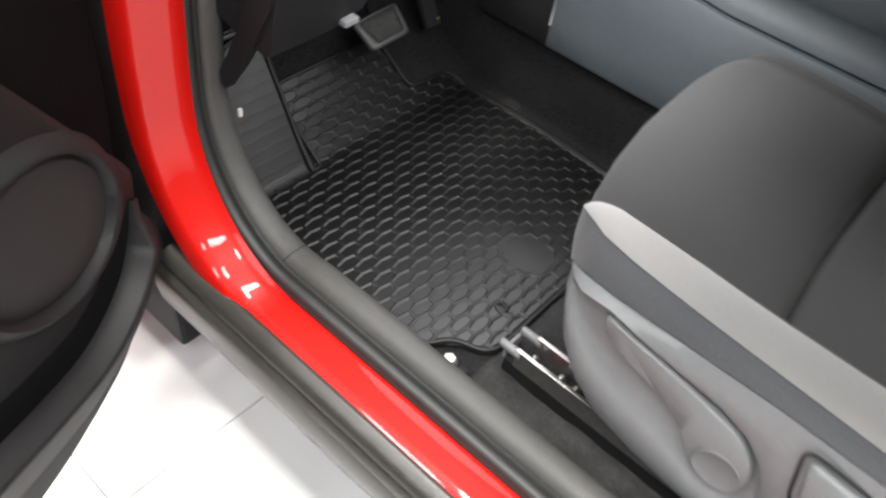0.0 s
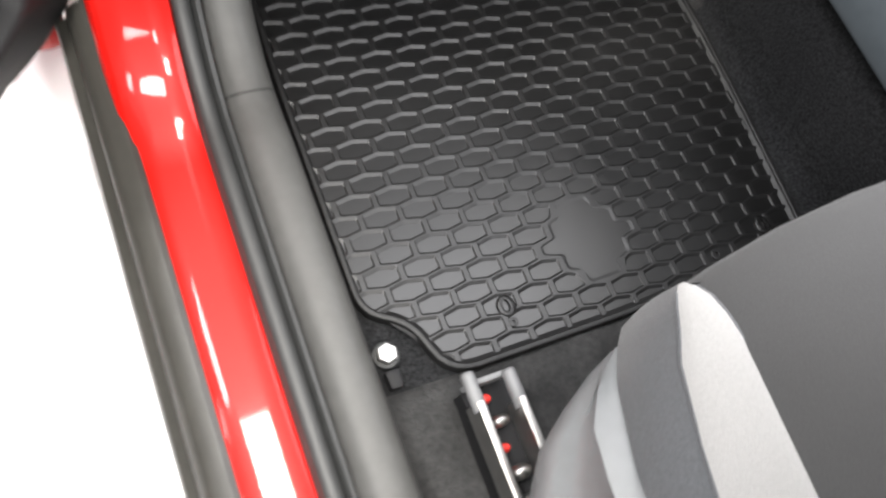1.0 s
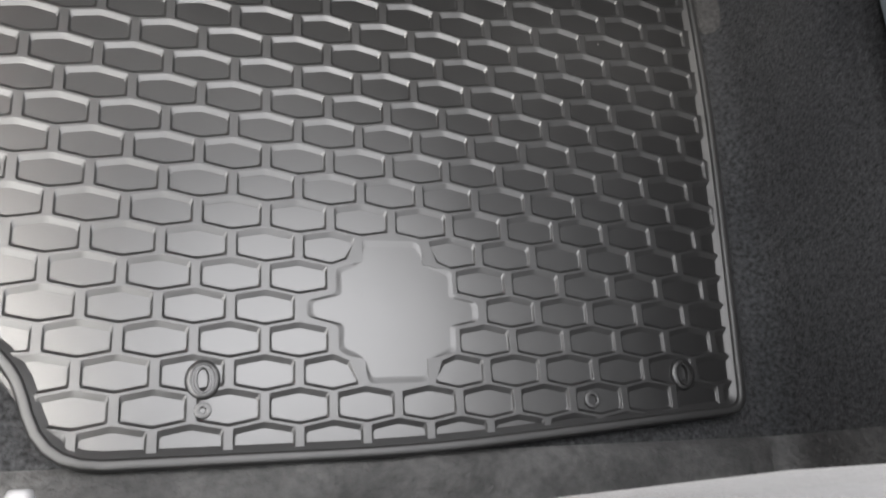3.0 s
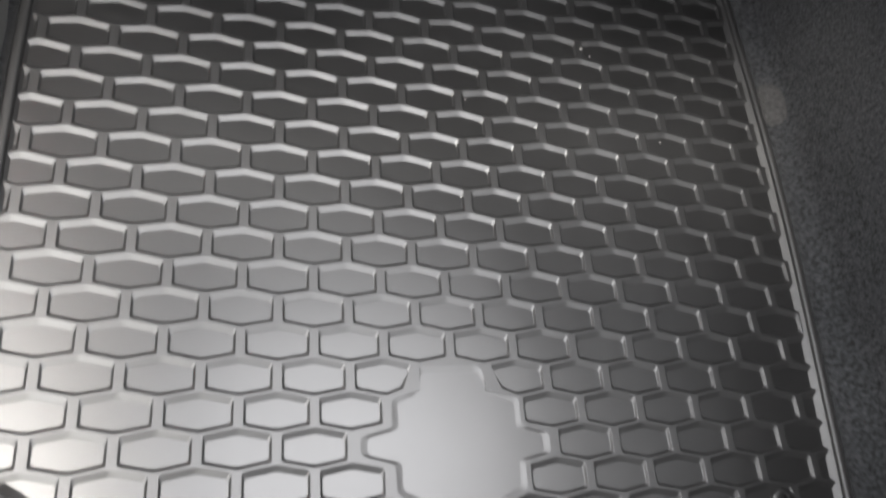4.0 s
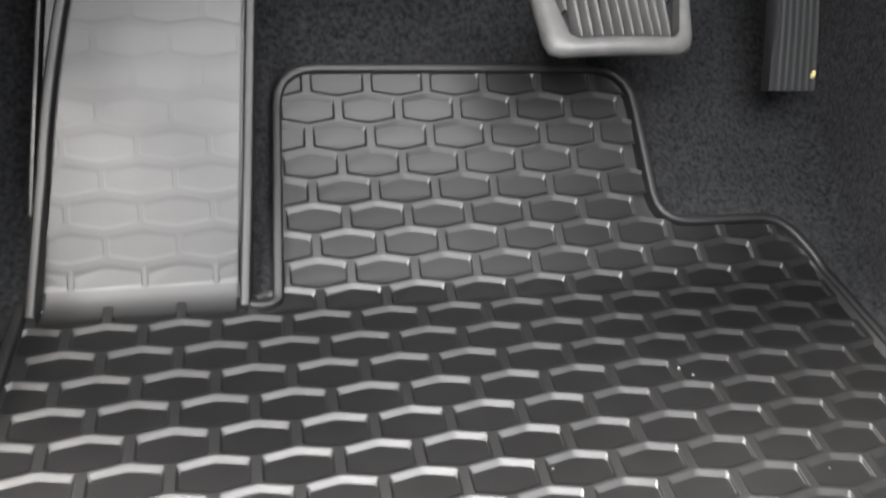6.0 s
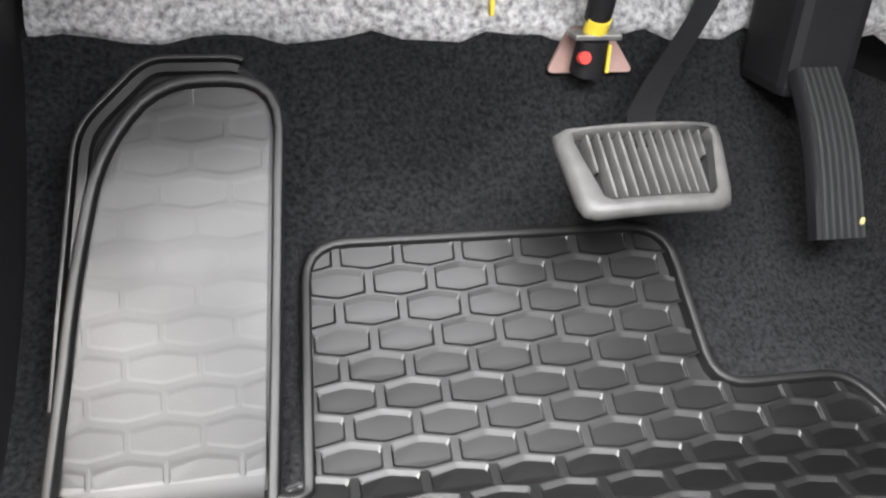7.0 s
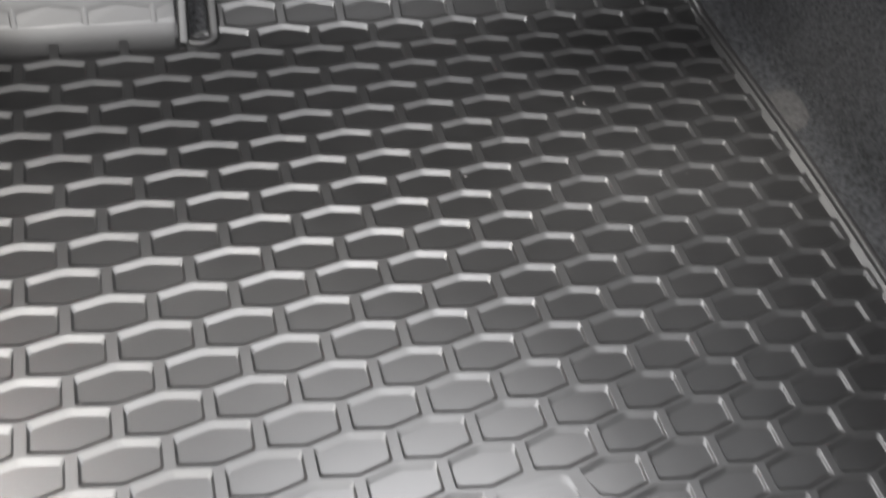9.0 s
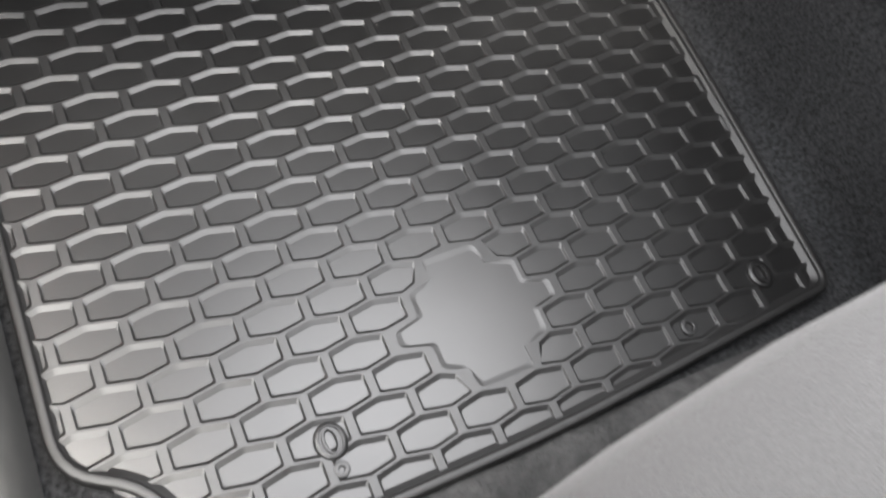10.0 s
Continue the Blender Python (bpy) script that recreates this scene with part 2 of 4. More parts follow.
car = thing("car", "red car body with black sill cladding and an open door frame", "car", at=(0, 0, 0))
path = jamb_path()
bm = bmesh.new()
swept(bm, [(-0.221, -0.042), (-0.2215, -0.03), (-0.219, -0.008), (-0.213, 0.0003), (-0.195, 0.0025), (-0.178, 0.0042), (-0.164, 0.0056),
           (-0.157, 0.004), (-0.154, -0.006), (-0.15, -0.02)], path, lambda x, k: 0.012 * k * (1 if -0.185 < x else 0))
part("door_sill", bm, RED, car, "glossy red painted sill and pillar", smooth=50)
bm = bmesh.new()
straight = path[:14] + [((0.405, 0.02), (0, 1))]
swept(bm, [(-0.209, -0.002), (-0.211, 0.003), (-0.216, 0.005), (-0.229, 0.001), (-0.2365, -0.006), (-0.2385, -0.014), (-0.2380, -0.0175), (-0.2405, -0.0205), (-0.2475, -0.024),
           (-0.2500, -0.030), (-0.2500, -0.060), (-0.2460, -0.088), (-0.236, -0.104), (-0.21, -0.115), (-0.15, -0.12), (0.6, -0.125), (1.25, -0.125)], straight)
part("sill_cladding", bm, CLAD, car, "matt black plastic sill cladding", smooth=35)


def pull(x, k):
    return -0.014 * k


bm = bmesh.new()
swept(bm, ring(-0.1465, 0.0125, 0.0085), path, pull)
part("door_seal", bm, SEAL, car, "dark rubber door seal", smooth=60)
bm = bmesh.new()
swept(bm, [(-0.157, 0.006), (-0.155, 0.011), (-0.15, 0.010), (-0.146, 0.001), (-0.139, 0.006), (-0.134, 0.017), (-0.130, 0.016), (-0.128, 0.006)], path, pull)
part("seal_lip", bm, SEAL, car, smooth=50)
edge = [(-0.129, -0.01), (-0.129, 0.014), (-0.125, 0.024), (-0.114, 0.0300), (-0.1, 0.031), (-0.089, 0.027), (-0.083, 0.018), (-0.080, 0.0), (-0.078, -0.03)]
seam = next(i for i, p in enumerate(path) if p[0][0] > 0.262)
for run in (path[:seam] + [between(path[seam - 1], path[seam], 0.48)], [between(path[seam - 1], path[seam], 0.56)] + path[seam:]):
    bm = bmesh.new()
    swept(bm, edge, run, lambda x, k: -0.036 * k)
    part("sill_trim", bm, TRIM, car, "dark grey plastic scuff trim", smooth=50)
bm = bmesh.new()
swept(bm, [(x, o - 0.002) for x, o in edge], [between(path[seam - 1], path[seam], t) for t in (0.2, 0.5, 0.8)], lambda x, k: -0.036 * k)
part("trim_backing", bm, DARK, car)
bm = bmesh.new()
box(bm, (-0.103, 0.371, 0.212), (-0.097, 0.376, 0.224), bevel=0.0015)
part("trim_clip", bm, CLIP, car, "small white plastic clip")
# inner side wall below the dashboard
bm = bmesh.new()
box(bm, (-0.125, 0.425, -0.03), (-0.084, 0.86, 0.62), bevel=0.01)
part("kick_panel", bm, DARK, car)
bm = bmesh.new()
box(bm, (-0.219, 0.43, -0.25), (-0.125, 0.95, 0.62), bevel=0.01)
part("front_pillar", bm, DARK, car)
# roof edge, bulkhead and far side
bm = bmesh.new()
box(bm, (-0.335, 0.53, -0.22), (-0.242, 1.3, 0.60), bevel=0.02)
part("fender", bm, RED, car, "glossy red front fender")
bm = bmesh.new()
box(bm, (-0.262, 0.475, 0.02), (-0.236, 0.535, 0.10), bevel=0.006)
part("hinge", bm, DARK, car, "black painted door hinge")
for x in (-0.13, 1.255):
    bm = bmesh.new()
    tube(bm, [(x, 0.42, 0.60), (x + 0.02, 0.1, 0.82), (x + 0.03, -0.1, 0.90), (x + 0.03, -0.5, 0.94), (x + 0.03, -1.2, 0.92), (x + 0.03, -1.65, 0.80)], 0.035, 10)
    part("roof_rail", bm, LINER, car, "pale grey roof rail", smooth=60)
bm = bmesh.new()
rows = []
for y, z in ((-1.7, 0.80), (-1.4, 0.90), (-0.8, 0.95), (-0.3, 0.94), (-0.06, 0.91), (0.10, 0.87), (0.24, 0.82)):
    rows.append([(x, y, z - 0.09 * abs((x - 0.56) / 0.74) ** 3) for x in [-0.147 + 1.42 * i / 10 for i in range(11)]])
loft(bm, rows)
bmesh.ops.solidify(bm, geom=bm.faces[:], thickness=0.03)
part("headliner", bm, LINER, car, "grey roof lining", smooth=60)
bm = bmesh.new()
box(bm, (-0.12, 0.70, -0.05), (1.25, 0.76, 0.62), bevel=0.01)
part("bulkhead", bm, DARK, car)
bm = bmesh.new()
box(bm, (1.2, -1.7, -0.15), (1.28, 0.9, 0.60), bevel=0.02)
part("far_side", bm, DARK, car)
bm = bmesh.new()
box(bm, (-0.1, -1.75, -0.1), (1.25, -1.6, 0.55), bevel=0.03)
part("rear_seat_wall", bm, DARK, car)


# ---- footwell ----
HX, RY = 0.0195, 0.0188
BEND = 0.412
MAT_PROFILE = [(-0.6, -0.6, 0.0), (0.40, 0.40, 0.0), (0.414, 0.4138, 0.0004), (0.4328, 0.4294, 0.007), (0.4516, 0.446, 0.0155), (0.4704, 0.4618, 0.0238),
               (0.4892, 0.4775, 0.033), (0.508, 0.4922, 0.0432), (0.5268, 0.5067, 0.0545), (0.5456, 0.5205, 0.0664), (0.5644, 0.5338, 0.0786), (0.5832, 0.547, 0.091)]
FOOT = radians(54)


def on_mat(x, s, h):
    """A point of the mat: x across, s along it from the rear, h above it."""
    for (s0, y0, z0), (s1, y1, z1) in zip(MAT_PROFILE, MAT_PROFILE[1:]):
        if s <= s1 or s1 == MAT_PROFILE[-1][0]:
            t = (s - s0) / (s1 - s0)
            d = Vector((y1 - y0, z1 - z0)).normalized()
            return (x, y0 + t * (y1 - y0) - h * d[1], z0 + t * (z1 - z0) + h * d[0])


def on_foot(x, s, h):
    """The same on the part that lies on the foot rest."""
    k = max(0.0, s - BEND + 0.00505)
    arc = 0.026
    ang = FOOT * min(1, k / arc)
    y, z = BEND - 0.0053 + arc / FOOT * math.sin(ang), arc / FOOT * (1 - math.cos(ang))
    if k > arc:
        y, z = y + (k - arc) * math.cos(FOOT), z + (k - arc) * math.sin(FOOT)
    return (x, y - h * math.sin(ang), z + h * math.cos(ang))


MAIN = rounded([(-0.064, 0.42), (-0.069, 0.30, 0.05), (-0.069, 0.048, 0.022), (-0.030, 0.028, 0.03), (-0.012, -0.028, 0.035), (0.19, -0.027, 0.05), (0.4245, -0.009, 0.012), (0.439, 0.23, 0.1),
                (0.4345, 0.425, 0.03), (0.415, 0.4565, 0.02), (0.326, 0.4565, 0.022), (0.320, 0.573, 0.03), (0.079, 0.573, 0.026), (0.0735, 0.42)])
REST = rounded([(0.0545, 0.41), (0.062, 0.53, 0.05), (0.0695, 0.648, 0.03), (0.002, 0.648, 0.03), (-0.030, 0.606, 0.04), (-0.0455, 0.53, 0.04), (-0.0585, 0.41)])


def span(poly, s, pad):
    """The x range of an outline at s, less a pad at both ends."""
    xs = []
    for a, b in zip(poly, poly[1:] + poly[:1]):
        if (a[1] - s) * (b[1] - s) <= 0 and a[1] != b[1]:
            xs.append(a[0] + (s - a[1]) / (b[1] - a[1]) * (b[0] - a[0]))
    if len(xs) < 2:
        return None
    return min(xs) + pad, max(xs) - pad


PAD = {(9, 5), (8, 4), (10, 4), (7, 3), (9, 3), (11, 3), (8, 2), (10, 2), (9, 1)}
HEX = [(HX, -0.0075), (HX, 0.0075), (0, 0.0113), (-HX, 0.0075), (-HX, -0.0075), (0, -0.0113)]
DEPTH = 0.0014
# the tile's rings: inset of the forward slanted sides, of the rear ones, of the short sides, height, rounding of the corners
POCKET = [(0.0, 0.0, 0.0, 0.0, 0.0), (0.0004, 0.0010, 0.0024, 0.0, 0.0004), (0.0009, 0.0013, 0.0027, -0.0002, 0.0008), (0.0033, 0.0025, 0.0035, 0.0002 - DEPTH, 0.0012), (0.0037, 0.0030, 0.0039, -DEPTH, 0.0014)]
SHALLOW = [(0.0, 0.0, 0.0, 0.0, 0.0), (0.0018, 0.0018, 0.0012, 0.0, 0.0008), (0.0044, 0.0038, 0.0020, -0.00012, 0.0012)]
# pockets beside the heel pad have one end rounded off: side and the corner nearest the pad
ROUND = {(7, 5): (1, -1), (11, 5): (-1, -1), (7, 1): (1, 1), (11, 1): (-1, 1)}


def inner_hex(ahead, behind, short, cut):
    """The tile's hexagon with its sides moved inwards and its corners cut: twelve points."""
    lines = []
    for i in range(6):
        a, b = Vector(HEX[i]), Vector(HEX[(i + 1) % 6])
        n = Vector((-(b - a)[1], (b - a)[0])).normalized()
        lines.append((a + n * (short if i % 3 == 0 else ahead if i < 3 else behind), (b - a)))
    pts = []
    for i in range(6):
        (p, d), (q, e) = lines[i - 1], lines[i]
        k = ((q - p)[0] * e[1] - (q - p)[1] * e[0]) / (d[0] * e[1] - d[1] * e[0])
        pts.append(p + d * k)
    out = []
    for i in range(6):
        p = pts[i]
        out += [p + (pts[i - 1] - p).normalized() * cut, p + (pts[(i + 1) % 6] - p).normalized() * cut]
    return out


def inset(poly, w):
    """An outline moved inwards (it runs anticlockwise)."""
    out = []
    n = len(poly)
    for i in range(n):
        d = (poly[(i + 1) % n] - poly[i]).normalized() + (poly[i] - poly[i - 1]).normalized()
        d.normalize()
        k = w(poly[i]) if callable(w) else w
        out.append(poly[i] + Vector((-d[1], d[0])) * k)
    return out


def held(poly, a, b):
    """The point itself, or the nearest on the outline where it lies outside."""
    inside, best, near = False, None, 1e9
    for p, q in zip(poly, poly[1:] + poly[:1]):
        if (p[1] > b) != (q[1] > b) and a < p[0] + (b - p[1]) / (q[1] - p[1]) * (q[0] - p[0]):
            inside = not inside
        dx, dy = q[0] - p[0], q[1] - p[1]
        t = min(1, max(0, ((a - p[0]) * dx + (b - p[1]) * dy) / (dx * dx + dy * dy + 1e-15)))
        e = (p[0] + t * dx - a) ** 2 + (p[1] + t * dy - b) ** 2
        if e < near:
            near, best = e, (p[0] + t * dx, p[1] + t * dy)
    return (a, b) if inside else best


def cells(bm, place, poly, v0, v1, rings, skip=()):
    """Six-sided pockets with ribs between, kept within an outline."""
    for v in range(v0, v1 + 1):
        for u in range(-6, 26):
            if (u + v) % 2 or (u, v) in skip:
                continue
            cx, cs = u * HX, v * RY
            if place is on_mat and cs > 0.417 and (cx < 0.0735 or (cs > 0.458 and cx > 0.326)):
                continue
            rows = []
            for k, (ahead, behind, short, h, cut) in enumerate(rings):
                pts = inner_hex(ahead, behind, short, cut)
                if skip and (u, v) in ROUND and k:
                    sx, sy = ROUND[(u, v)]
                    pts = [(a * (0.60 if b * sy > 0 else 0.88) if a * sx > 0.004 else a, b * (0.92 if a * sx > 0.004 and b * sy > 0 else 1)) for a, b in pts]
                rows.append([(*held(poly, cx + a, cs + b), h) for a, b in pts])
            flat = rows[0]
            if max(p[0] for p in flat) - min(p[0] for p in flat) < 0.001 or max(p[1] for p in flat) - min(p[1] for p in flat) < 0.0008:
                continue
            vs = [[bm.verts.new(place(*p)) for p in row] for row in rows]
            for a, b in zip(vs, vs[1:]):
                for i in range(12):
                    j = (i + 1) % 12
                    if a is vs[0] and i % 2 == 0:
                        bm.faces.new((a[i], b[j], b[i]))
                    else:
                        bm.faces.new((a[i], a[j], b[j], b[i]))
            bm.faces.new(vs[-1]).material_index = 1
    bmesh.ops.remove_doubles(bm, verts=bm.verts, dist=0.00002)


def heel_pad(bm):
    """The smooth recessed pad in place of nine pockets."""
    edges = {}
    for u, v in PAD:
        for i in range(6):
            a, b = HEX[i], HEX[(i + 1) % 6]
            p, q = [(round((u * HX + c[0]) * 1e4), round((v * RY + c[1]) * 1e4)) for c in (a, b)]
            if (q, p) in edges:
                del edges[(q, p)]
            else:
                edges[(p, q)] = 1
    follow = dict(edges.keys())
    p = next(iter(follow))
    outer = []
    while p in follow:
        outer.append(Vector((p[0] * 1e-4, p[1] * 1e-4)))
        p = follow.pop(p)
    uv = [(8.0, 5.25), (9.8, 5.3), (10.2, 4.6), (10.95, 4.3), (10.95, 3.5), (11.75, 3.3), (11.75, 2.7), (10.95, 2.5), (10.9, 1.7), (10.2, 1.4), (9.95, 0.75), (8.15, 0.7), (7.9, 1.4), (7.25, 1.7),
          (7.25, 2.5), (6.3, 2.75), (6.3, 3.25), (7.2, 3.5), (7.2, 4.3), (7.9, 4.6)]
    inner = rounded([(u * HX, v * RY, 0.009 if k in (2, 9, 12, 19) else 0.003) for k, (u, v) in enumerate(uv)])
    c = Vector((9 * HX, 3 * RY))

    def reach(poly, ang):
        d = Vector((math.cos(ang), math.sin(ang)))
        best = 0
        for p, q in zip(poly, poly[1:] + poly[:1]):
            e = q - p
            det = d[0] * -e[1] + e[0] * d[1]
            if abs(det) < 1e-12:
                continue
            w = p - c
            t = (w[0] * -e[1] + e[0] * w[1]) / det
            k = (d[0] * w[1] - d[1] * w[0]) / det
            if -1e-4 <= k <= 1.0001 and t > best:
                best = t
        return best
    turns = sorted({round(math.atan2((p - c)[1], (p - c)[0]), 4) for p in outer + inner})
    rows = []
    for grow, h, which in ((0, 0.0, outer), (0.0016, 0.0, inner), (0.0009, -0.0001, inner), (-0.0012, -0.0005, inner), (-0.0026, -0.0007, inner)):
        row = []
        for a in turns:
            r = reach(outer, a) if which is outer else min(reach(inner, a) + grow, reach(outer, a) - 0.0003)
            row.append(on_mat(c[0] + r * math.cos(a), c[1] + r * math.sin(a), h))
        rows.append(row)
    loft(bm, rows, close_u=True)
    bm.faces.new([bm.verts.new(p) for p in rows[-1]]).material_index = 1


def sheet(bm, poly, place, s0, s1, h, pad=0.0, step=0.008, cols=10):
    rows = []
    n = int((s1 - s0) / step)
    for i in range(n + 1):
        s = s0 + (s1 - s0) * i / n
        lim = span(poly, s, pad)
        if lim:
            rows.append([place(lim[0] + (lim[1] - lim[0]) * k / cols, s, h) for k in range(cols + 1)])
    loft(bm, rows)


def lip(bm, pts, width=0.0031, height=0.0042, low=-0.006):
    """A raised round lip along placed points (place, x, s)."""
    rows = []
    n = len(pts)
    for i, (place, x, s) in enumerate(pts):
        a, b = pts[max(i - 1, 0)], pts[min(i + 1, n - 1)]
        d = Vector((b[1] - a[1], b[2] - a[2]))
        if d.length < 1e-9:
            d = Vector((1, 0))
        d.normalize()
        c = Vector((-d[1], d[0]))
        rows.append([place(x + c[0] * w, s + c[1] * w, h) for w, h in ((-width * 1.1, low), (-width, height * 0.55), (-width * 0.8, height * 0.9), (-width * 0.5, height), (width * 0.5, height), (width * 0.8, height * 0.9), (width, height * 0.55), (width * 1.1, low))])
    loft(bm, rows)


def rubber_mat():
    mat = thing("rubber_floor_mat", "black rubber car floor mat with six-sided pockets lying on the carpet", "floor mat")

    field = inset(MAIN, 0.0012)
    bm = bmesh.new()
    cells(bm, on_mat, field, -2, 31, POCKET, PAD)
    part("pocket_field", bm, RUBBER, mat).data.materials.append(SMOOTH)
    bm = bmesh.new()
    heel_pad(bm)
    part("heel_pad", bm, RUBBER, mat, "smooth recessed heel pad").data.materials.append(SMOOTH)
    bm = bmesh.new()
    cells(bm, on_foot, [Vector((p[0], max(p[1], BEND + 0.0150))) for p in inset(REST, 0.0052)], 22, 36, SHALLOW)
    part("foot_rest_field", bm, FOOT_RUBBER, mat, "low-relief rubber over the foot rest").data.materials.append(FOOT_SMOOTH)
    bm = bmesh.new()
    sheet(bm, REST, on_foot, BEND - 0.0050, BEND + 0.0151, 0.0, 0.0052, 0.0010)
    part("bend", bm, EDGE, mat, "smooth bend up to the foot rest", smooth=60)
    # the pockets' floor turns up towards the rim
    def foot_width(p):
        k = min(1, max(0, (p[1] - 0.40) / 0.03))
        return (0.0055 if p[0] < -0.05 else 0.0080) * (1 - k) + 0.003 * k
    bm = bmesh.new()
    rows = []
    for share, h in ((1.0, -DEPTH - 0.0003), (0.9, 0.0002 - DEPTH), (0.45, 0.0010), (0.15, 0.0022), (0.0, 0.0034)):
        line = inset(MAIN, lambda p: foot_width(p) * share)
        rows.append([on_mat(*p, h) for p in line])
    loft(bm, rows, close_u=False)
    part("edge_riser", bm, EDGE, mat, "sloped inner edge below the rim", smooth=40)
    bm = bmesh.new()
    sheet(bm, MAIN, on_mat, -0.0262, BEND, -0.0054)
    sheet(bm, MAIN, on_mat, BEND + 0.009, 0.5725, -0.0054)
    sheet(bm, REST, on_foot, BEND, 0.647, -0.0035)
    part("base_sheet", bm, RUBBER, mat)
    loop = [(on_mat, *p) for p in MAIN]
    k = next(i for i, p in enumerate(loop) if abs(p[1] + 0.064) < 1e-6)
    loop = loop[k:] + loop[:k]
    slot = [(on_mat, 0.0735 - 0.0095 + 0.0095 * math.cos(a), 0.4185 - 0.0075 * math.sin(a)) for a in [math.pi * i / 8 for i in range(1, 8)]]
    loop = loop + slot + [(on_foot, *p) for p in REST]
    bm = bmesh.new()
    lip(bm, loop)
    part("rim", bm, EDGE, mat, "raised rubber rim", smooth=60)
    # oval fastener eyes with a slot, and two small round studs
    for gx in (0.064, 0.380):
        bm = bmesh.new()
        rows = []
        for a, b, h in ((0.0098, 0.0112, -0.004), (0.0094, 0.0108, 0.0002), (0.0086, 0.0100, 0.0012), (0.0066, 0.0086, 0.0014), (0.0062, 0.0082, 0.0002), (0.0050, 0.0076, 0.0002), (0.0046, 0.0072, 0.0014), (0.0034, 0.0066, 0.0014), (0.0028, 0.0060, 0.0006), (0.0026, 0.0058, -0.0060)):
            rows.append([(gx + a * math.cos(i * math.tau / 28), 0.0155 + b * math.sin(i * math.tau / 28), h) for i in range(28)])
        loft(bm, rows, close_u=True, cap=True)
        part("fastener_eye", bm, RUBBER, mat, "oval moulded fastener eye with a slot", smooth=50)
    for gx, gy, r in ((0.0644, -0.001, 0.0030), (0.307, 0.0, 0.0042)):
        bm = bmesh.new()
        prof = [(r + 0.0020, -0.004), (r + 0.0016, 0.0004), (r, 0.0010), (r - 0.0012, 0.0006), (r - 0.0018, -0.0025), (0.0002, -0.0026)]
        loft(bm, [[(gx + a * math.cos(i * math.tau / 20), gy + a * math.sin(i * math.tau / 20), b) for i in range(20)] for a, b in prof], close_u=True)
        part("stud", bm, RUBBER, mat, "small round moulded stud", smooth=50)
    return mat


rubber_mat()


def dirt_speck(x, y, z, size):
    th = thing("dirt_speck", "tiny pale crumb of dirt lying on the rubber mat", "crumb", group="crumbs on the mat", at=(x, y, z))
    bm = bmesh.new()
    bmesh.ops.create_icosphere(bm, subdivisions=1, radius=size)
    for k, v in enumerate(bm.verts):
        v.co = Vector((v.co[0] * 1.5, v.co[1] * 0.8, v.co[2] * 0.6)) * (0.8 + 0.4 * ((k * 7) % 5) / 5)
    part("crumb", bm, DUST, th)


for sx, sy, size in ((0.294, 0.339, 0.0009), (0.300, 0.333, 0.0006), (0.2, 0.283, 0.0005), (0.345, 0.265, 0.0004)):
    dirt_speck(sx, sy, 0.0006, size)


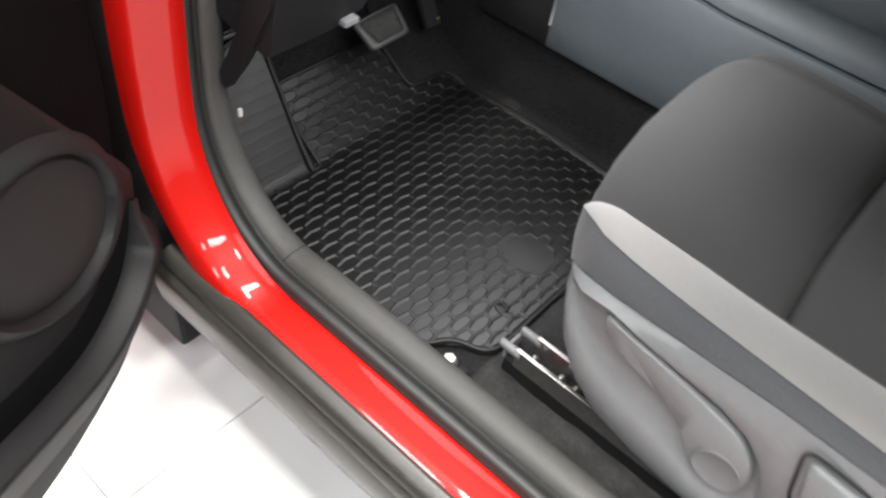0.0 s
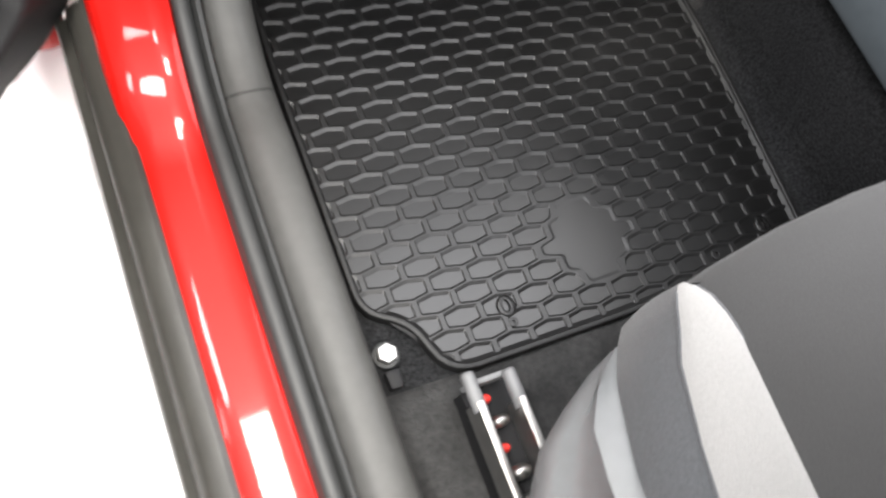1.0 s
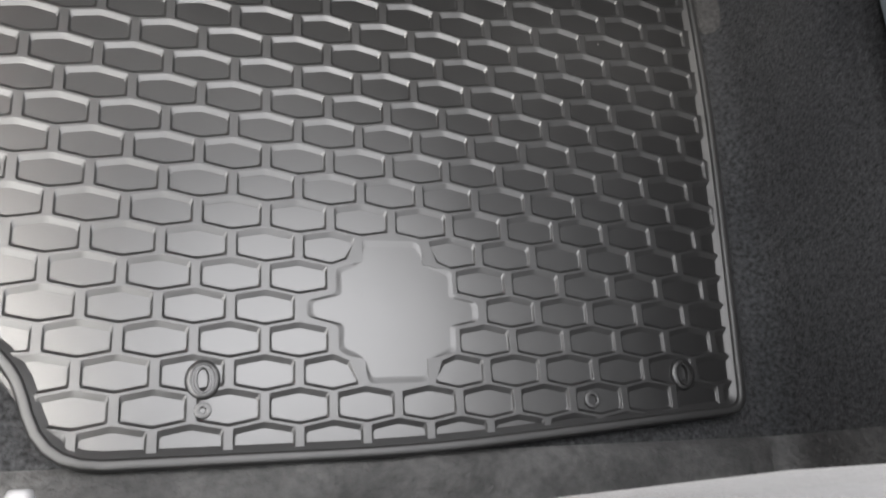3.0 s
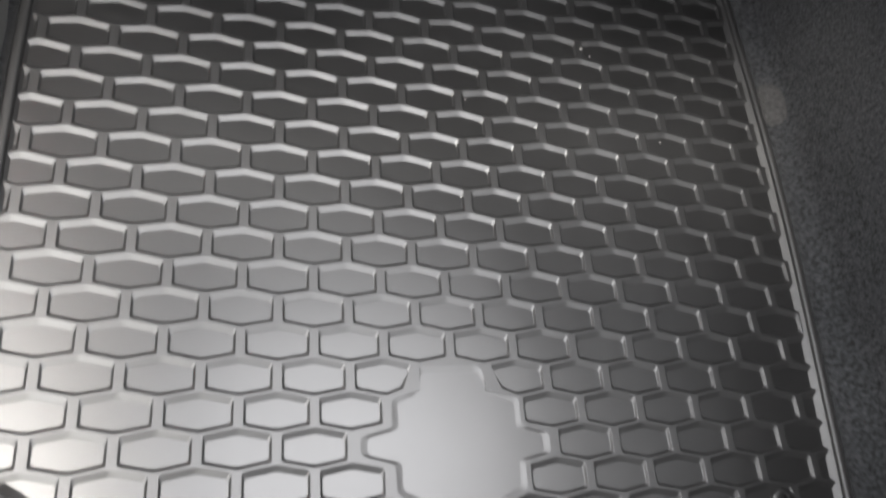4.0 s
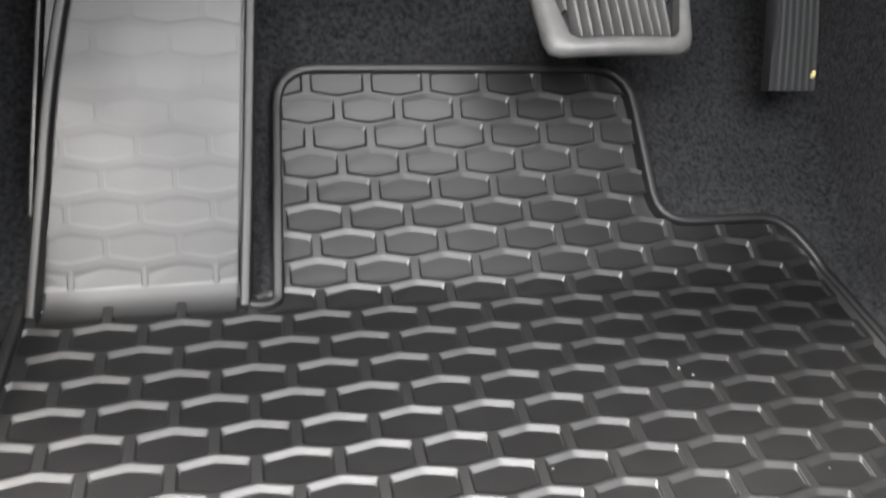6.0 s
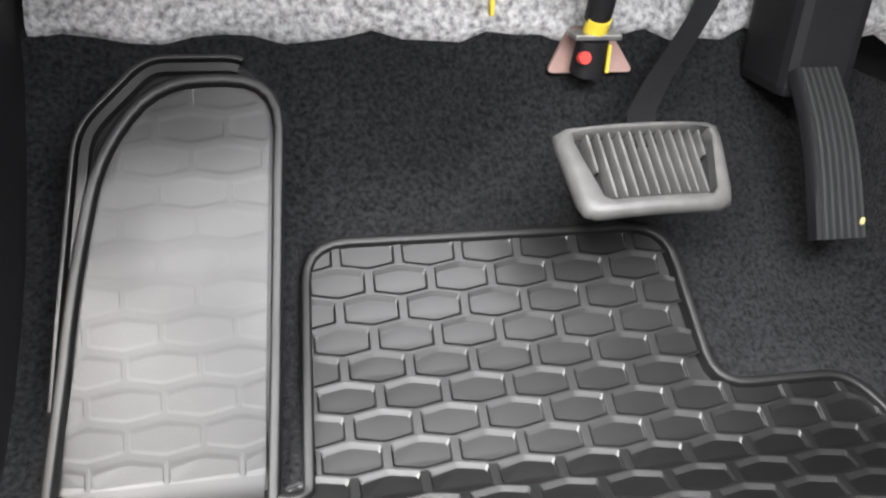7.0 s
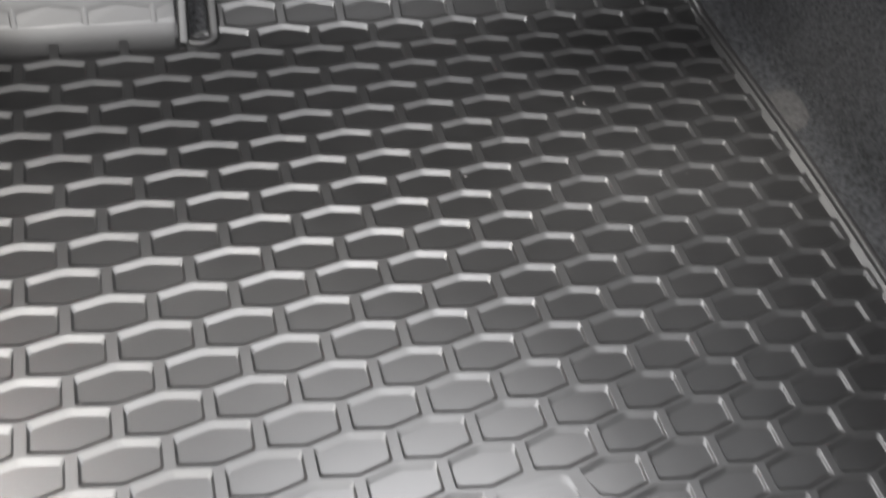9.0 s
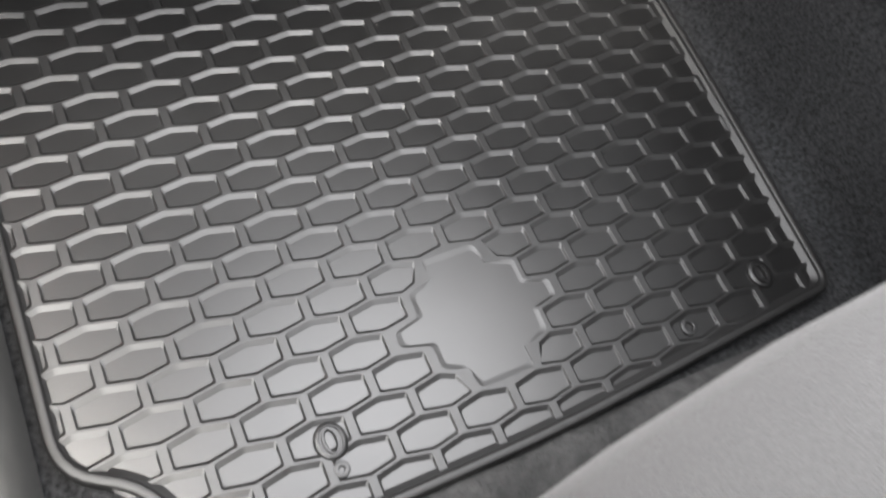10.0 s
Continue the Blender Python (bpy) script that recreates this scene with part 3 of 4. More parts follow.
def carpets():
    c = thing("carpet", "dark grey needle-felt carpet moulded over the car floor", "carpet", kind="structure")
    prof = [(-1.6, -0.008), (-0.4, -0.008)] + [(-0.30 + 0.008 * i, -0.009) for i in range(40)] + [(0.30, -0.010), (0.40, -0.010), (0.424, -0.005), (0.450, 0.007), (0.482, 0.025), (0.512, 0.046), (0.545, 0.075), (0.572, 0.105), (0.594, 0.135), (0.612, 0.165), (0.622, 0.188), (0.634, 0.205)]
    bm = bmesh.new()
    xs = [-0.085 + 0.53 * i / 60 for i in range(61)]
    rows = []
    for y, z in prof:
        row = []
        for x in xs:
            plate = 0.007 * min(1, max(0, (-0.026 - y) / 0.010)) if y > -0.4 else 0.007
            fold = 0.0022 * math.sin(31 * x + 57 * y) * math.sin(44 * x - 38 * y + 1) + 0.0012 * math.sin(90 * x + 20) * math.sin(110 * y)
            dip = -0.010 * math.exp(-((x + 0.045) / 0.03) ** 2 - ((y + 0.125) / 0.03) ** 2)
            row.append((x, y, z + 0.006 * max(0, (-0.055 - x) / 0.03) + (plate + fold + dip if -0.4 < y < -0.02 else 0)))
        for k in range(1, 6):
            a = k / 5 * math.pi / 2
            row.append((0.445 + 0.022 * math.sin(a), y, z + 0.022 * (1 - math.cos(a))))
        row += [(0.469, y, max(z + 0.03, 0.08)), (0.472, y, max(z + 0.04, 0.175))]
        rows.append(row)
    cut = next(k for k, (y, z) in enumerate(prof) if y > -0.034)
    loft(bm, rows[cut:])
    part("floor_carpet", bm, CARPET, c, smooth=60)
    # rear floor in the lighter felt, which holds the door's light in its colour
    bm = bmesh.new()
    loft(bm, rows[:cut + 1])
    part("rear_felt", bm, FELT, c, "worn grey felt under the seat, lightened for door light", smooth=60)
    # the felt swells up in the slot between mat and foot rest
    bm = bmesh.new()
    loft(bm, [[on_mat(x, 0.418 + 0.156 * i / 24, h + 0.0006 * math.sin(i * 2.1 + x * 300)) for x, h in ((0.054, -0.012), (0.0585, -0.004), (0.062, -0.0015), (0.067, -0.0012), (0.071, -0.0025), (0.0745, -0.008))] for i in range(25)])
    part("slot_felt", bm, CARPET, c, smooth=60)
    # light on a carpet fold, laid on as a paler patch
    bm = bmesh.new()
    rows = []
    for i in range(9):
        t = i / 8
        half = 0.024 * math.sqrt(max(0.02, 1 - (1.6 * t - 0.8) ** 2))
        a = 0.15 + 0.95 * t
        rows.append([(0.444 + 0.022 * math.sin(a), 0.312 + half * (k / 6 - 0.45) * 1.6, -0.0085 + 0.022 * (1 - math.cos(a)) + 0.0012 * math.sin(math.pi * k / 6)) for k in range(7)])
    loft(bm, rows)
    part("lit_fold", bm, LIT_FELT, c, "pale spot painted as light caught on a felt fold", smooth=60)
    bm = bmesh.new()
    rows = []
    for i in range(40):
        x = -0.08 + 0.75 * i / 39
        e = 0.004 * math.sin(i * 1.3) + 0.003 * math.sin(i * 3.1)
        rows.append([(x, 0.636, 0.184 + e), (x, 0.624 + e * 0.3, 0.192 + e), (x, 0.621, 0.200 + e), (x, 0.626, 0.212), (x, 0.640, 0.26), (x, 0.66, 0.40), (x, 0.67, 0.6)])
    loft(bm, rows)
    fl = part("fleece_insulation", bm, FLEECE, c, "light grey fleece insulation on the bulkhead", smooth=60)
    bm = bmesh.new()
    box(bm, (0.2085, 0.6175, 0.207), (0.2115, 0.6235, 0.222), bevel=0.001)
    part("paint_mark", bm, YELLOW, fl, "yellow paint mark")
    return c


carpets()

# under-layer of the foot rest, showing past the rubber
rest = thing("foot_rest", "black moulded foot rest plate under the rubber mat", "foot rest")
bm = bmesh.new()
outline = rounded([(0.052, 0.415), (0.058, 0.655, 0.02), (0.046, 0.662, 0.012), (-0.004, 0.662, 0.012), (-0.042, 0.622, 0.015), (-0.0545, 0.5, 0.03), (-0.062, 0.415)])
slab(bm, outline, on_foot, -0.03, -0.008, 0.003)
part("plate", bm, DARK, rest, smooth=40)
bm = bmesh.new()
lip(bm, [(on_foot, *p) for p in outline[8:-1]], 0.0011, 0.0005, -0.012)
part("ridge", bm, RUBBER, rest, smooth=60)
bm = bmesh.new()
lip(bm, [(on_foot, *p) for p in inset(outline, 0.0062)[8:-1]], 0.0024, 0.0, -0.012)
part("ridge", bm, RUBBER, rest, smooth=60)


def frame_to(origin, xdir, ydir):
    """A pose with its axes along xdir and (about) ydir."""
    x = Vector(xdir).normalized()
    z = x.cross(Vector(ydir)).normalized()
    y = z.cross(x)
    m = Matrix((x, y, z)).transposed().to_4x4()
    m.translation = origin
    return m


def brake_pedal():
    th = thing("brake_pedal", "worn black rubber brake pedal with a metal arm", "pedal", at=(0.28, 0.50, 0.14))
    m = frame_to((0.270, 0.4705, 0.1570), (1, 0.04, 0.0), (0, 0.80, 0.60))
    out = rounded([(-0.054, -0.0295, 0.011), (0.046, -0.0295, 0.010), (0.055, 0.033, 0.006), (-0.060, 0.033, 0.006)])

    def place(a, b, h):
        return m @ Vector((a * 0.888, b * 0.893, h + 0.004 * (a / 0.055) ** 2 * -1))
    n = 40
    o1 = resample(out, n)
    i1 = resample(rounded([(-0.038, -0.0195, 0.003), (0.036, -0.0195, 0.003), (0.0475, 0.0285, 0.003), (-0.050, 0.0285, 0.003)]), n)

    def toward(p, q, k):
        return p + (q - p) * k
    bm = bmesh.new()
    rows = [[place(*toward(p, q, 0.30), -0.0095) for p, q in zip(o1, i1)], [place(*toward(p, q, 0.06), -0.0055) for p, q in zip(o1, i1)], [place(*p, -0.002) for p in o1], [place(*toward(p, q, 0.12), 0.001) for p, q in zip(o1, i1)],
            [place(*toward(p, q, 0.35), 0.0025) for p, q in zip(o1, i1)], [place(*toward(p, q, 0.8), 0.0025) for p, q in zip(o1, i1)],
            [place(*q, 0.0012) for q in i1], [place(*q, -0.0085) for q in i1]]
    loft(bm, rows, close_u=True, cap=True)
    pad = under(part("pad", bm, PEDAL, None, "ribbed rubber pad", smooth=45), th)
    bm = bmesh.new()
    bm.faces.new([bm.verts.new(place(*q, -0.0070)) for q in i1])
    groove = under(part("groove_bed", bm, DARK, None, "dark bed of the grooves"), th)
    groove.parent = pad
    groove.matrix_parent_inverse = Matrix.Identity(4)
    for i in range(12):
        x0 = -0.0395 + 0.0069 * i
        lo = 0.0 if i == 0 else 0.008 if i == 11 else -0.0185
        bm = bmesh.new()
        rows = []
        for t in [k / 6 for k in range(7)]:
            b = lo + (0.0265 - lo) * t
            a = x0 + 0.0012 * (0.0265 - b) / 0.045 - 0.0012 * (1 - t) * (i > 8)
            w = 0.00165 * (0.6 if t in (0, 1) else 1)
            rows.append([place(a - w * 1.1, b, -0.0075), place(a - w, b, -0.0005), place(a - w * 0.5, b, 0.0014), place(a + w * 0.5, b, 0.0014), place(a + w, b, -0.0005), place(a + w * 1.1, b, -0.0075)])
        loft(bm, rows)
        r = under(part("rib", bm, PEDAL, None, smooth=60), th)
        r.parent = pad
        r.matrix_parent_inverse = Matrix.Identity(4)
    bm = bmesh.new()
    arm = [(0.266, 0.488, 0.160), (0.276, 0.516, 0.170), (0.306, 0.558, 0.180), (0.330, 0.582, 0.195), (0.352, 0.603, 0.212), (0.375, 0.622, 0.25), (0.385, 0.63, 0.36), (0.385, 0.63, 0.5)]
    rows = []
    for i, p in enumerate(arm):
        p = Vector(p)
        w, d = 0.0088, 0.006
        rows.append([p + Vector((a * w, 0.6 * b * d, -0.8 * b * d)) for a, b in ((-1, -1), (1, -1), (1, 1), (-1, 1))])
    loft(bm, rows, close_u=True, cap=True)
    under(part("arm", bm, DARK, None, "black steel pedal arm", smooth=30), th)
    return th


brake_pedal()


def accelerator():
    th = thing("accelerator_pedal", "black ribbed plastic accelerator pedal", "pedal", at=(0.41, 0.49, 0.1))
    spine = [(0.487, 0.096), (0.495, 0.111), (0.504, 0.128), (0.514, 0.145), (0.525, 0.160), (0.537, 0.173), (0.552, 0.187)]
    bm = bmesh.new()
    rows = []
    for i, (y, z) in enumerate(spine):
        t = i / 6
        w = 0.0175 - 0.002 * t
        cx = 0.4135 - 0.002 * t
        ny, nz = -0.86, 0.5
        rows.append([(cx + a * w, y + ny * h, z + nz * h) for a, h in ((-1, -0.008), (-1, 0.001), (-0.9, 0.003), (0.9, 0.003), (1, 0.001), (1, -0.008))])
    loft(bm, rows, close_u=True, cap=True)
    body = under(part("pad", bm, DARK, None, smooth=40), th)
    for k in range(6):
        a = -0.75 + 0.3 * k
        bm = bmesh.new()
        rows = []
        for i, (y, z) in enumerate(spine):
            t = i / 6
            x = 0.4135 - 0.002 * t + a * (0.0175 - 0.002 * t)
            rows.append([(x + d, y - 0.86 * h, z + 0.5 * h) for d, h in ((-0.0017, 0.002), (-0.0010, 0.0048), (0.0010, 0.0048), (0.0017, 0.002))])
        loft(bm, rows)
        r = part("rib", bm, SEAL, None, smooth=60)
        r.parent = body
        r.matrix_parent_inverse = Matrix.Identity(4)
    bm = bmesh.new()
    bmesh.ops.create_uvsphere(bm, u_segments=10, v_segments=6, radius=0.0022, matrix=pose(0.4255, 0.4875, 0.1075) @ Matrix.Diagonal((0.8, 0.6, 1.3, 1)))
    under(part("paint_mark", bm, PALE_MARK, None, "pale yellow inspection paint blob", smooth=60), th)
    bm = bmesh.new()
    box(bm, (0.394, 0.555, 0.165), (0.445, 0.615, 0.46), bevel=0.008)
    under(part("housing", bm, DARK, None), th)
    return th


accelerator()


def steering_joint():
    th = thing("steering_shaft_joint", "black steering shaft joint with yellow marks and a red cap", "steering joint", at=(0.262, 0.58, 0.20))
    small = Matrix.Translation((0.274, 0.594, 0.200)) @ Matrix.Scale(0.7, 4) @ Matrix.Translation((-0.2635, -0.593, -0.2645))

    def piece(name, bm, mat, label="", smooth=None):
        bmesh.ops.transform(bm, matrix=small, verts=bm.verts)
        under(part(name, bm, mat, None, label, smooth), th)
    bm = bmesh.new()
    tube(bm, [(0.262, 0.598, 0.228), (0.262, 0.592, 0.262)], [0.017, 0.015], 16)
    piece("yoke", bm, DARK, smooth=40)
    bm = bmesh.new()
    box(bm, (0.241, 0.580, 0.262), (0.286, 0.606, 0.267), bevel=0.001)
    piece("clamp_plate", bm, STEEL, "bright steel clamp")
    bm = bmesh.new()
    tube(bm, [(0.263, 0.592, 0.267), (0.263, 0.585, 0.282)], 0.0115, 16)
    piece("painted_collar", bm, YELLOW, "collar with yellow paint", smooth=40)
    bm = bmesh.new()
    tube(bm, [(0.263, 0.590, 0.280), (0.262, 0.56, 0.36), (0.262, 0.50, 0.48)], 0.0125, 16)
    piece("shaft", bm, DARK, smooth=40)
    bm = bmesh.new()
    tube(bm, [(0.251, 0.585, 0.245), (0.251, 0.577, 0.247)], 0.0058, 14)
    piece("cap", bm, CAPRED, "round red plastic cap", smooth=40)
    bm = bmesh.new()
    box(bm, (0.2735, 0.5785, 0.232), (0.2760, 0.582, 0.258))
    piece("mark", bm, YELLOW, "yellow paint stripe")
    bm = bmesh.new()
    slab(bm, rounded([(-0.045, -0.020, 0.008), (0.045, -0.020, 0.008), (0.020, 0.03, 0.01), (-0.020, 0.03, 0.01)]), lambda a, b, h: (0.270 + a, 0.62 + 0.35 * b - h, 0.24 + 0.8 * b), 0, 0.004)
    piece("boot_panel", bm, PINK, "reddish-brown boot panel")


steering_joint()


# ---- seat ----
def seat():
    th = thing("driver_seat", "dark grey fabric seat with light bolster band and plastic shield", "car seat", at=(0.215, -0.3, 0.0))
    # front of the cushion from below the edge over the crest and back: along y, above the top's height
    FRONT = [(-0.075, -0.195), (-0.045, -0.16), (-0.024, -0.12), (-0.009, -0.08), (-0.002, -0.052), (0.0, -0.036), (-0.003, -0.023), (-0.011, -0.012), (-0.026, -0.0045), (-0.05, -0.001), (-0.09, 0.0), (-0.15, -0.003), (-0.21, -0.009),
             (-0.236, -0.013), (-0.246, -0.022), (-0.2495, -0.034), (-0.2505, -0.048), (-0.2515, -0.034), (-0.255, -0.022), (-0.265, -0.013), (-0.33, -0.01), (-0.42, 0.0)]
    MID = 0.215

    def shift(x):
        a = max(0.0, (abs(x - MID) - 0.075) / 0.15)
        return -0.047 - 0.026 * a * a - 0.014 * max(0.0, (MID - 0.02 - x) / 0.116) ** 2

    # seams of the near bolster along y: outer and inner edge of the light band, and the lower seam above the shield
    OUTER = [(-0.061, 0.053, 0.266), (-0.066, 0.047, 0.269), (-0.075, 0.041, 0.271), (-0.088, 0.035, 0.272), (-0.105, 0.026, 0.272), (-0.15, 0.011, 0.278), (-0.20, -0.002, 0.285), (-0.25, -0.012, 0.290), (-0.30, -0.019, 0.293), (-0.40, -0.027, 0.293), (-0.50, -0.031, 0.288), (-0.72, -0.034, 0.275)]
    INNER = [(-0.061, 0.056, 0.268), (-0.066, 0.060, 0.272), (-0.075, 0.063, 0.277), (-0.088, 0.065, 0.280), (-0.105, 0.066, 0.282), (-0.15, 0.066, 0.281), (-0.20, 0.064, 0.280), (-0.25, 0.060, 0.280), (-0.30, 0.055, 0.282), (-0.40, 0.046, 0.288), (-0.50, 0.038, 0.295), (-0.72, 0.030, 0.305)]
    LOWER = [(-0.061, 0.066, 0.165), (-0.075, 0.038, 0.198), (-0.10, 0.013, 0.220), (-0.15, -0.011, 0.242), (-0.20, -0.021, 0.2525), (-0.25, -0.029, 0.262), (-0.30, -0.036, 0.270), (-0.35, -0.041, 0.276), (-0.40, -0.048, 0.282), (-0.50, -0.054, 0.283), (-0.72, -0.056, 0.270)]

    def along(line, y):
        """The other numbers of a line at y, eased between its points."""
        if y >= line[0][0]:
            return line[0][1:]
        for a, b in zip(line, line[1:]):
            if y >= b[0]:
                t = (y - a[0]) / (b[0] - a[0])
                return tuple(p + t * (q - p) for p, q in zip(a[1:], b[1:]))
        return line[-1][1:]

    def skin(prof, name, mat, label=""):
        bm = bmesh.new()
        rows = []
        for dy, dz in FRONT:
            row = []
            for x, z in prof:
                y = shift(x) + dy
                rx, rz = along(INNER, y)
                k = max(0.0, 1 - max(0.0, x - 0.079) / 0.12)
                row.append((x + (rx - 0.012 - 0.079) * k, y, max(z + dz, z * 0.6) + (rz - 0.004 - 0.3045) * k * k))
            rows.append(row)
        loft(bm, rows)
        return under(part(name, bm, mat, None, label, smooth=70), th)

    RISE = 0.034
    mid = [(0.079, 0.2705), (0.083, 0.2705), (0.09, 0.2745), (0.11, 0.284), (0.14, 0.296), (0.18, 0.305), (0.23, 0.311), (0.29, 0.315), (0.34, 0.314), (0.37, 0.310), (0.392, 0.3055), (0.397, 0.307)]
    far = [(0.397, 0.307), (0.41, 0.309), (0.425, 0.300), (0.437, 0.28), (0.444, 0.262), (0.447, 0.235), (0.447, 0.15)]
    mid, far = [[(x, z + RISE * min(1.0, (z - 0.15) / 0.08)) for x, z in prof] for prof in (mid, far)]
    skin(mid, "cushion", FABRIC, "dark grey fabric seat centre")
    skin(far, "bolster", FABRIC, "dark grey fabric bolster")
    stations = [-0.061, -0.063, -0.066, -0.070, -0.075, -0.081, -0.088, -0.096, -0.105] + [-0.115 - 0.0175 * i for i in range(34)]
    # the light band, padded, with a round tip at the front
    bm = bmesh.new()
    rows = []
    for y in stations:
        (ax, az), (bx, bz) = along(OUTER, y), along(INNER, y)
        puff = 0.006 * min(1.0, (bx - ax) / 0.03)
        rows.append([(ax + (bx - ax) * t, y + 0.3 * puff * math.sin(math.pi * t) * (y > -0.08), az + (bz - az) * t + puff * math.sin(math.pi * t) ** 0.6) for t in [q / 10 for q in range(11)]])
    loft(bm, rows)
    under(part("bolster_band", bm, BAND, None, "light grey fabric band", smooth=70), th)
    # the darker side of the bolster, wrapped round the front corner
    bm = bmesh.new()
    rows = []
    for (ax, ay, az), (bx, by, bz) in [((0.115, -0.072, 0.262), (0.13, -0.092, 0.165)), ((0.082, -0.066, 0.264), (0.095, -0.078, 0.160))] + [((along(OUTER, y)[0], y, along(OUTER, y)[1]), (along(LOWER, y)[0], y, along(LOWER, y)[1])) for y in stations]:
        nx, ny = (0.0, 1.0) if ax > 0.05 else (-0.8, 0.6 * max(0.0, (ay + 0.12) / 0.07))
        full = (0.003 + 0.007 * min(1.0, max(0.0, (-0.07 - ay) / 0.12))) * min(1.0, max(0.0, (az - bz) / 0.06))
        rows.append([(ax + (bx - ax) * t + nx * full * math.sin(math.pi * t), ay + (by - ay) * t + ny * full * math.sin(math.pi * t), az + (bz - az) * t + 0.2 * full * math.sin(math.pi * t)) for t in [q / 8 for q in range(9)]])
    loft(bm, rows)
    under(part("bolster", bm, SIDE, None, "mid grey fabric bolster", smooth=70), th)
    # piping along the band's seams
    for line in (OUTER, INNER):
        bm = bmesh.new()
        tube(bm, [(along(line, y)[0], y, along(line, y)[1] + 0.0002) for y in stations[2:]], 0.0010, 6)
        under(part("seam", bm, SIDE, None, smooth=60), th)
    # backrest
    bm = bmesh.new()
    rows = []
    for i in range(9):
        t = i / 8
        y, z = -0.50 - 0.16 * t, 0.22 + 0.62 * t
        w = 0.235 - 0.03 * t
        rows.append([(MID + w * math.sin(a), y - 0.05 + (0.055 + 0.025 * abs(math.sin(a)) ** 4) * math.cos(a), z) for a in [k * math.tau / 24 for k in range(24)]])
    loft(bm, rows, close_u=True, cap=True)
    under(part("backrest", bm, FABRIC, None, smooth=60), th)
    # plastic shield: a strip under the bolster, a long recess open to the front, and a rounded lip below
    FACE = [(-0.072, 0.050), (-0.085, 0.022), (-0.10, 0.003), (-0.12, -0.014), (-0.15, -0.025), (-0.20, -0.033), (-0.30, -0.042), (-0.40, -0.049), (-0.52, -0.053), (-0.72, -0.054)]
    LEDGE = [(-0.075, 0.196), (-0.10, 0.212), (-0.125, 0.225), (-0.155, 0.233), (-0.31, 0.228), (-0.343, 0.217), (-0.365, 0.198), (-0.378, 0.175), (-0.386, 0.150), (-0.72, 0.150)]
    LIP = [(-0.075, 0.190), (-0.10, 0.190), (-0.13, 0.165), (-0.155, 0.148), (-0.185, 0.135), (-0.245, 0.126), (-0.305, 0.112), (-0.335, 0.104), (-0.365, 0.110), (-0.378, 0.125), (-0.386, 0.142), (-0.72, 0.142)]
    FOOT_EDGE = [(-0.075, 0.180), (-0.095, 0.160), (-0.11, 0.135), (-0.127, 0.112), (-0.15, 0.090), (-0.19, 0.066), (-0.25, 0.054), (-0.35, 0.055), (-0.72, 0.055)]
    bm = bmesh.new()
    rows = []
    for y in [-0.076, -0.080, -0.085, -0.092, -0.10, -0.11, -0.12, -0.135] + [-0.15 - 0.012 * i for i in range(16)] + [-0.343, -0.352, -0.360, -0.367, -0.373, -0.378, -0.382, -0.386, -0.390, -0.41, -0.45, -0.5, -0.6, -0.7]:
        (sx, sz), (fx,), (zr,), (zl,), (zb,) = along(LOWER, y), along(FACE, y), along(LEDGE, y), along(LIP, y), along(FOOT_EDGE, y)
        zr = min(zr, sz - 0.012)
        zl = min(zl, zr - 0.004)
        deep = 0.010 * min(1.0, max(0.0, (0.390 + y) / 0.012)) * min(1.0, max(0.0, (-0.070 - y) / 0.06))
        lip = 0.007 * min(1.0, max(0.0, (-0.075 - y) / 0.03))
        rows.append([(x, y, z) for x, z in ((sx + 0.014, sz - 0.004), (sx + 0.001, sz - 0.003), (sx * 0.55 + fx * 0.45 - 0.002, sz * 0.62 + zr * 0.38), (fx - 0.0015, zr + 0.005), (fx, zr + 0.001), (fx + deep * 0.8, zr - 0.002), (fx + deep, zr - 0.006),
                     (fx + deep * 0.9, zl + 0.35 * (zr - zl)), (fx + deep * 0.6, zl + 0.008), (fx - lip * 0.2, zl), (fx - lip * 0.8, zl - 0.16 * (zl - zb)), (fx - lip, zl - 0.42 * (zl - zb)), (fx - lip * 0.7, zl - 0.72 * (zl - zb)), (fx + 0.002, zb + 0.06 * (zl - zb)), (fx + 0.012, zb), (fx + 0.04, zb + 0.006))])
    loft(bm, rows)
    sh = under(part("side_shield", bm, SHIELD, None, "blue-grey plastic side shield with a long recess", smooth=50), th)

    def on_shield(name, bm, mat, label, smooth=40):
        ob = part(name, bm, mat, None, label, smooth)
        ob.parent = sh
        ob.matrix_parent_inverse = Matrix.Identity(4)
    bm = bmesh.new()
    lev = rounded([(-0.158, 0.226, 0.010), (-0.165, 0.202, 0.012), (-0.20, 0.192, 0.03), (-0.25, 0.182, 0.04), (-0.29, 0.158, 0.04), (-0.306, 0.130, 0.02), (-0.33, 0.113, 0.03), (-0.360, 0.122, 0.02), (-0.371, 0.160, 0.03), (-0.36, 0.192, 0.03), (-0.335, 0.212, 0.03), (-0.25, 0.223, 0.05)])
    slab(bm, resample(lev, 60), lambda a, b, h: (along(FACE, a)[0] - 0.001 - h, a, b), -0.014, 0.0, 0.004)
    on_shield("lever", bm, SHIELD, "flat height lever")
    bm = bmesh.new()
    loft(bm, [[(-0.0462 + h, -0.338 + r * math.cos(a), 0.146 + r * 0.95 * math.sin(a)) for a in [i * math.tau / 32 for i in range(32)]] for r, h in ((0.0285, 0.004), (0.0280, -0.0008), (0.0268, -0.0016), (0.0255, -0.0008), (0.004, -0.0012))], close_u=True, cap=True)
    on_shield("lever_cap", bm, SHIELD, "round lever cap")
    bm = bmesh.new()
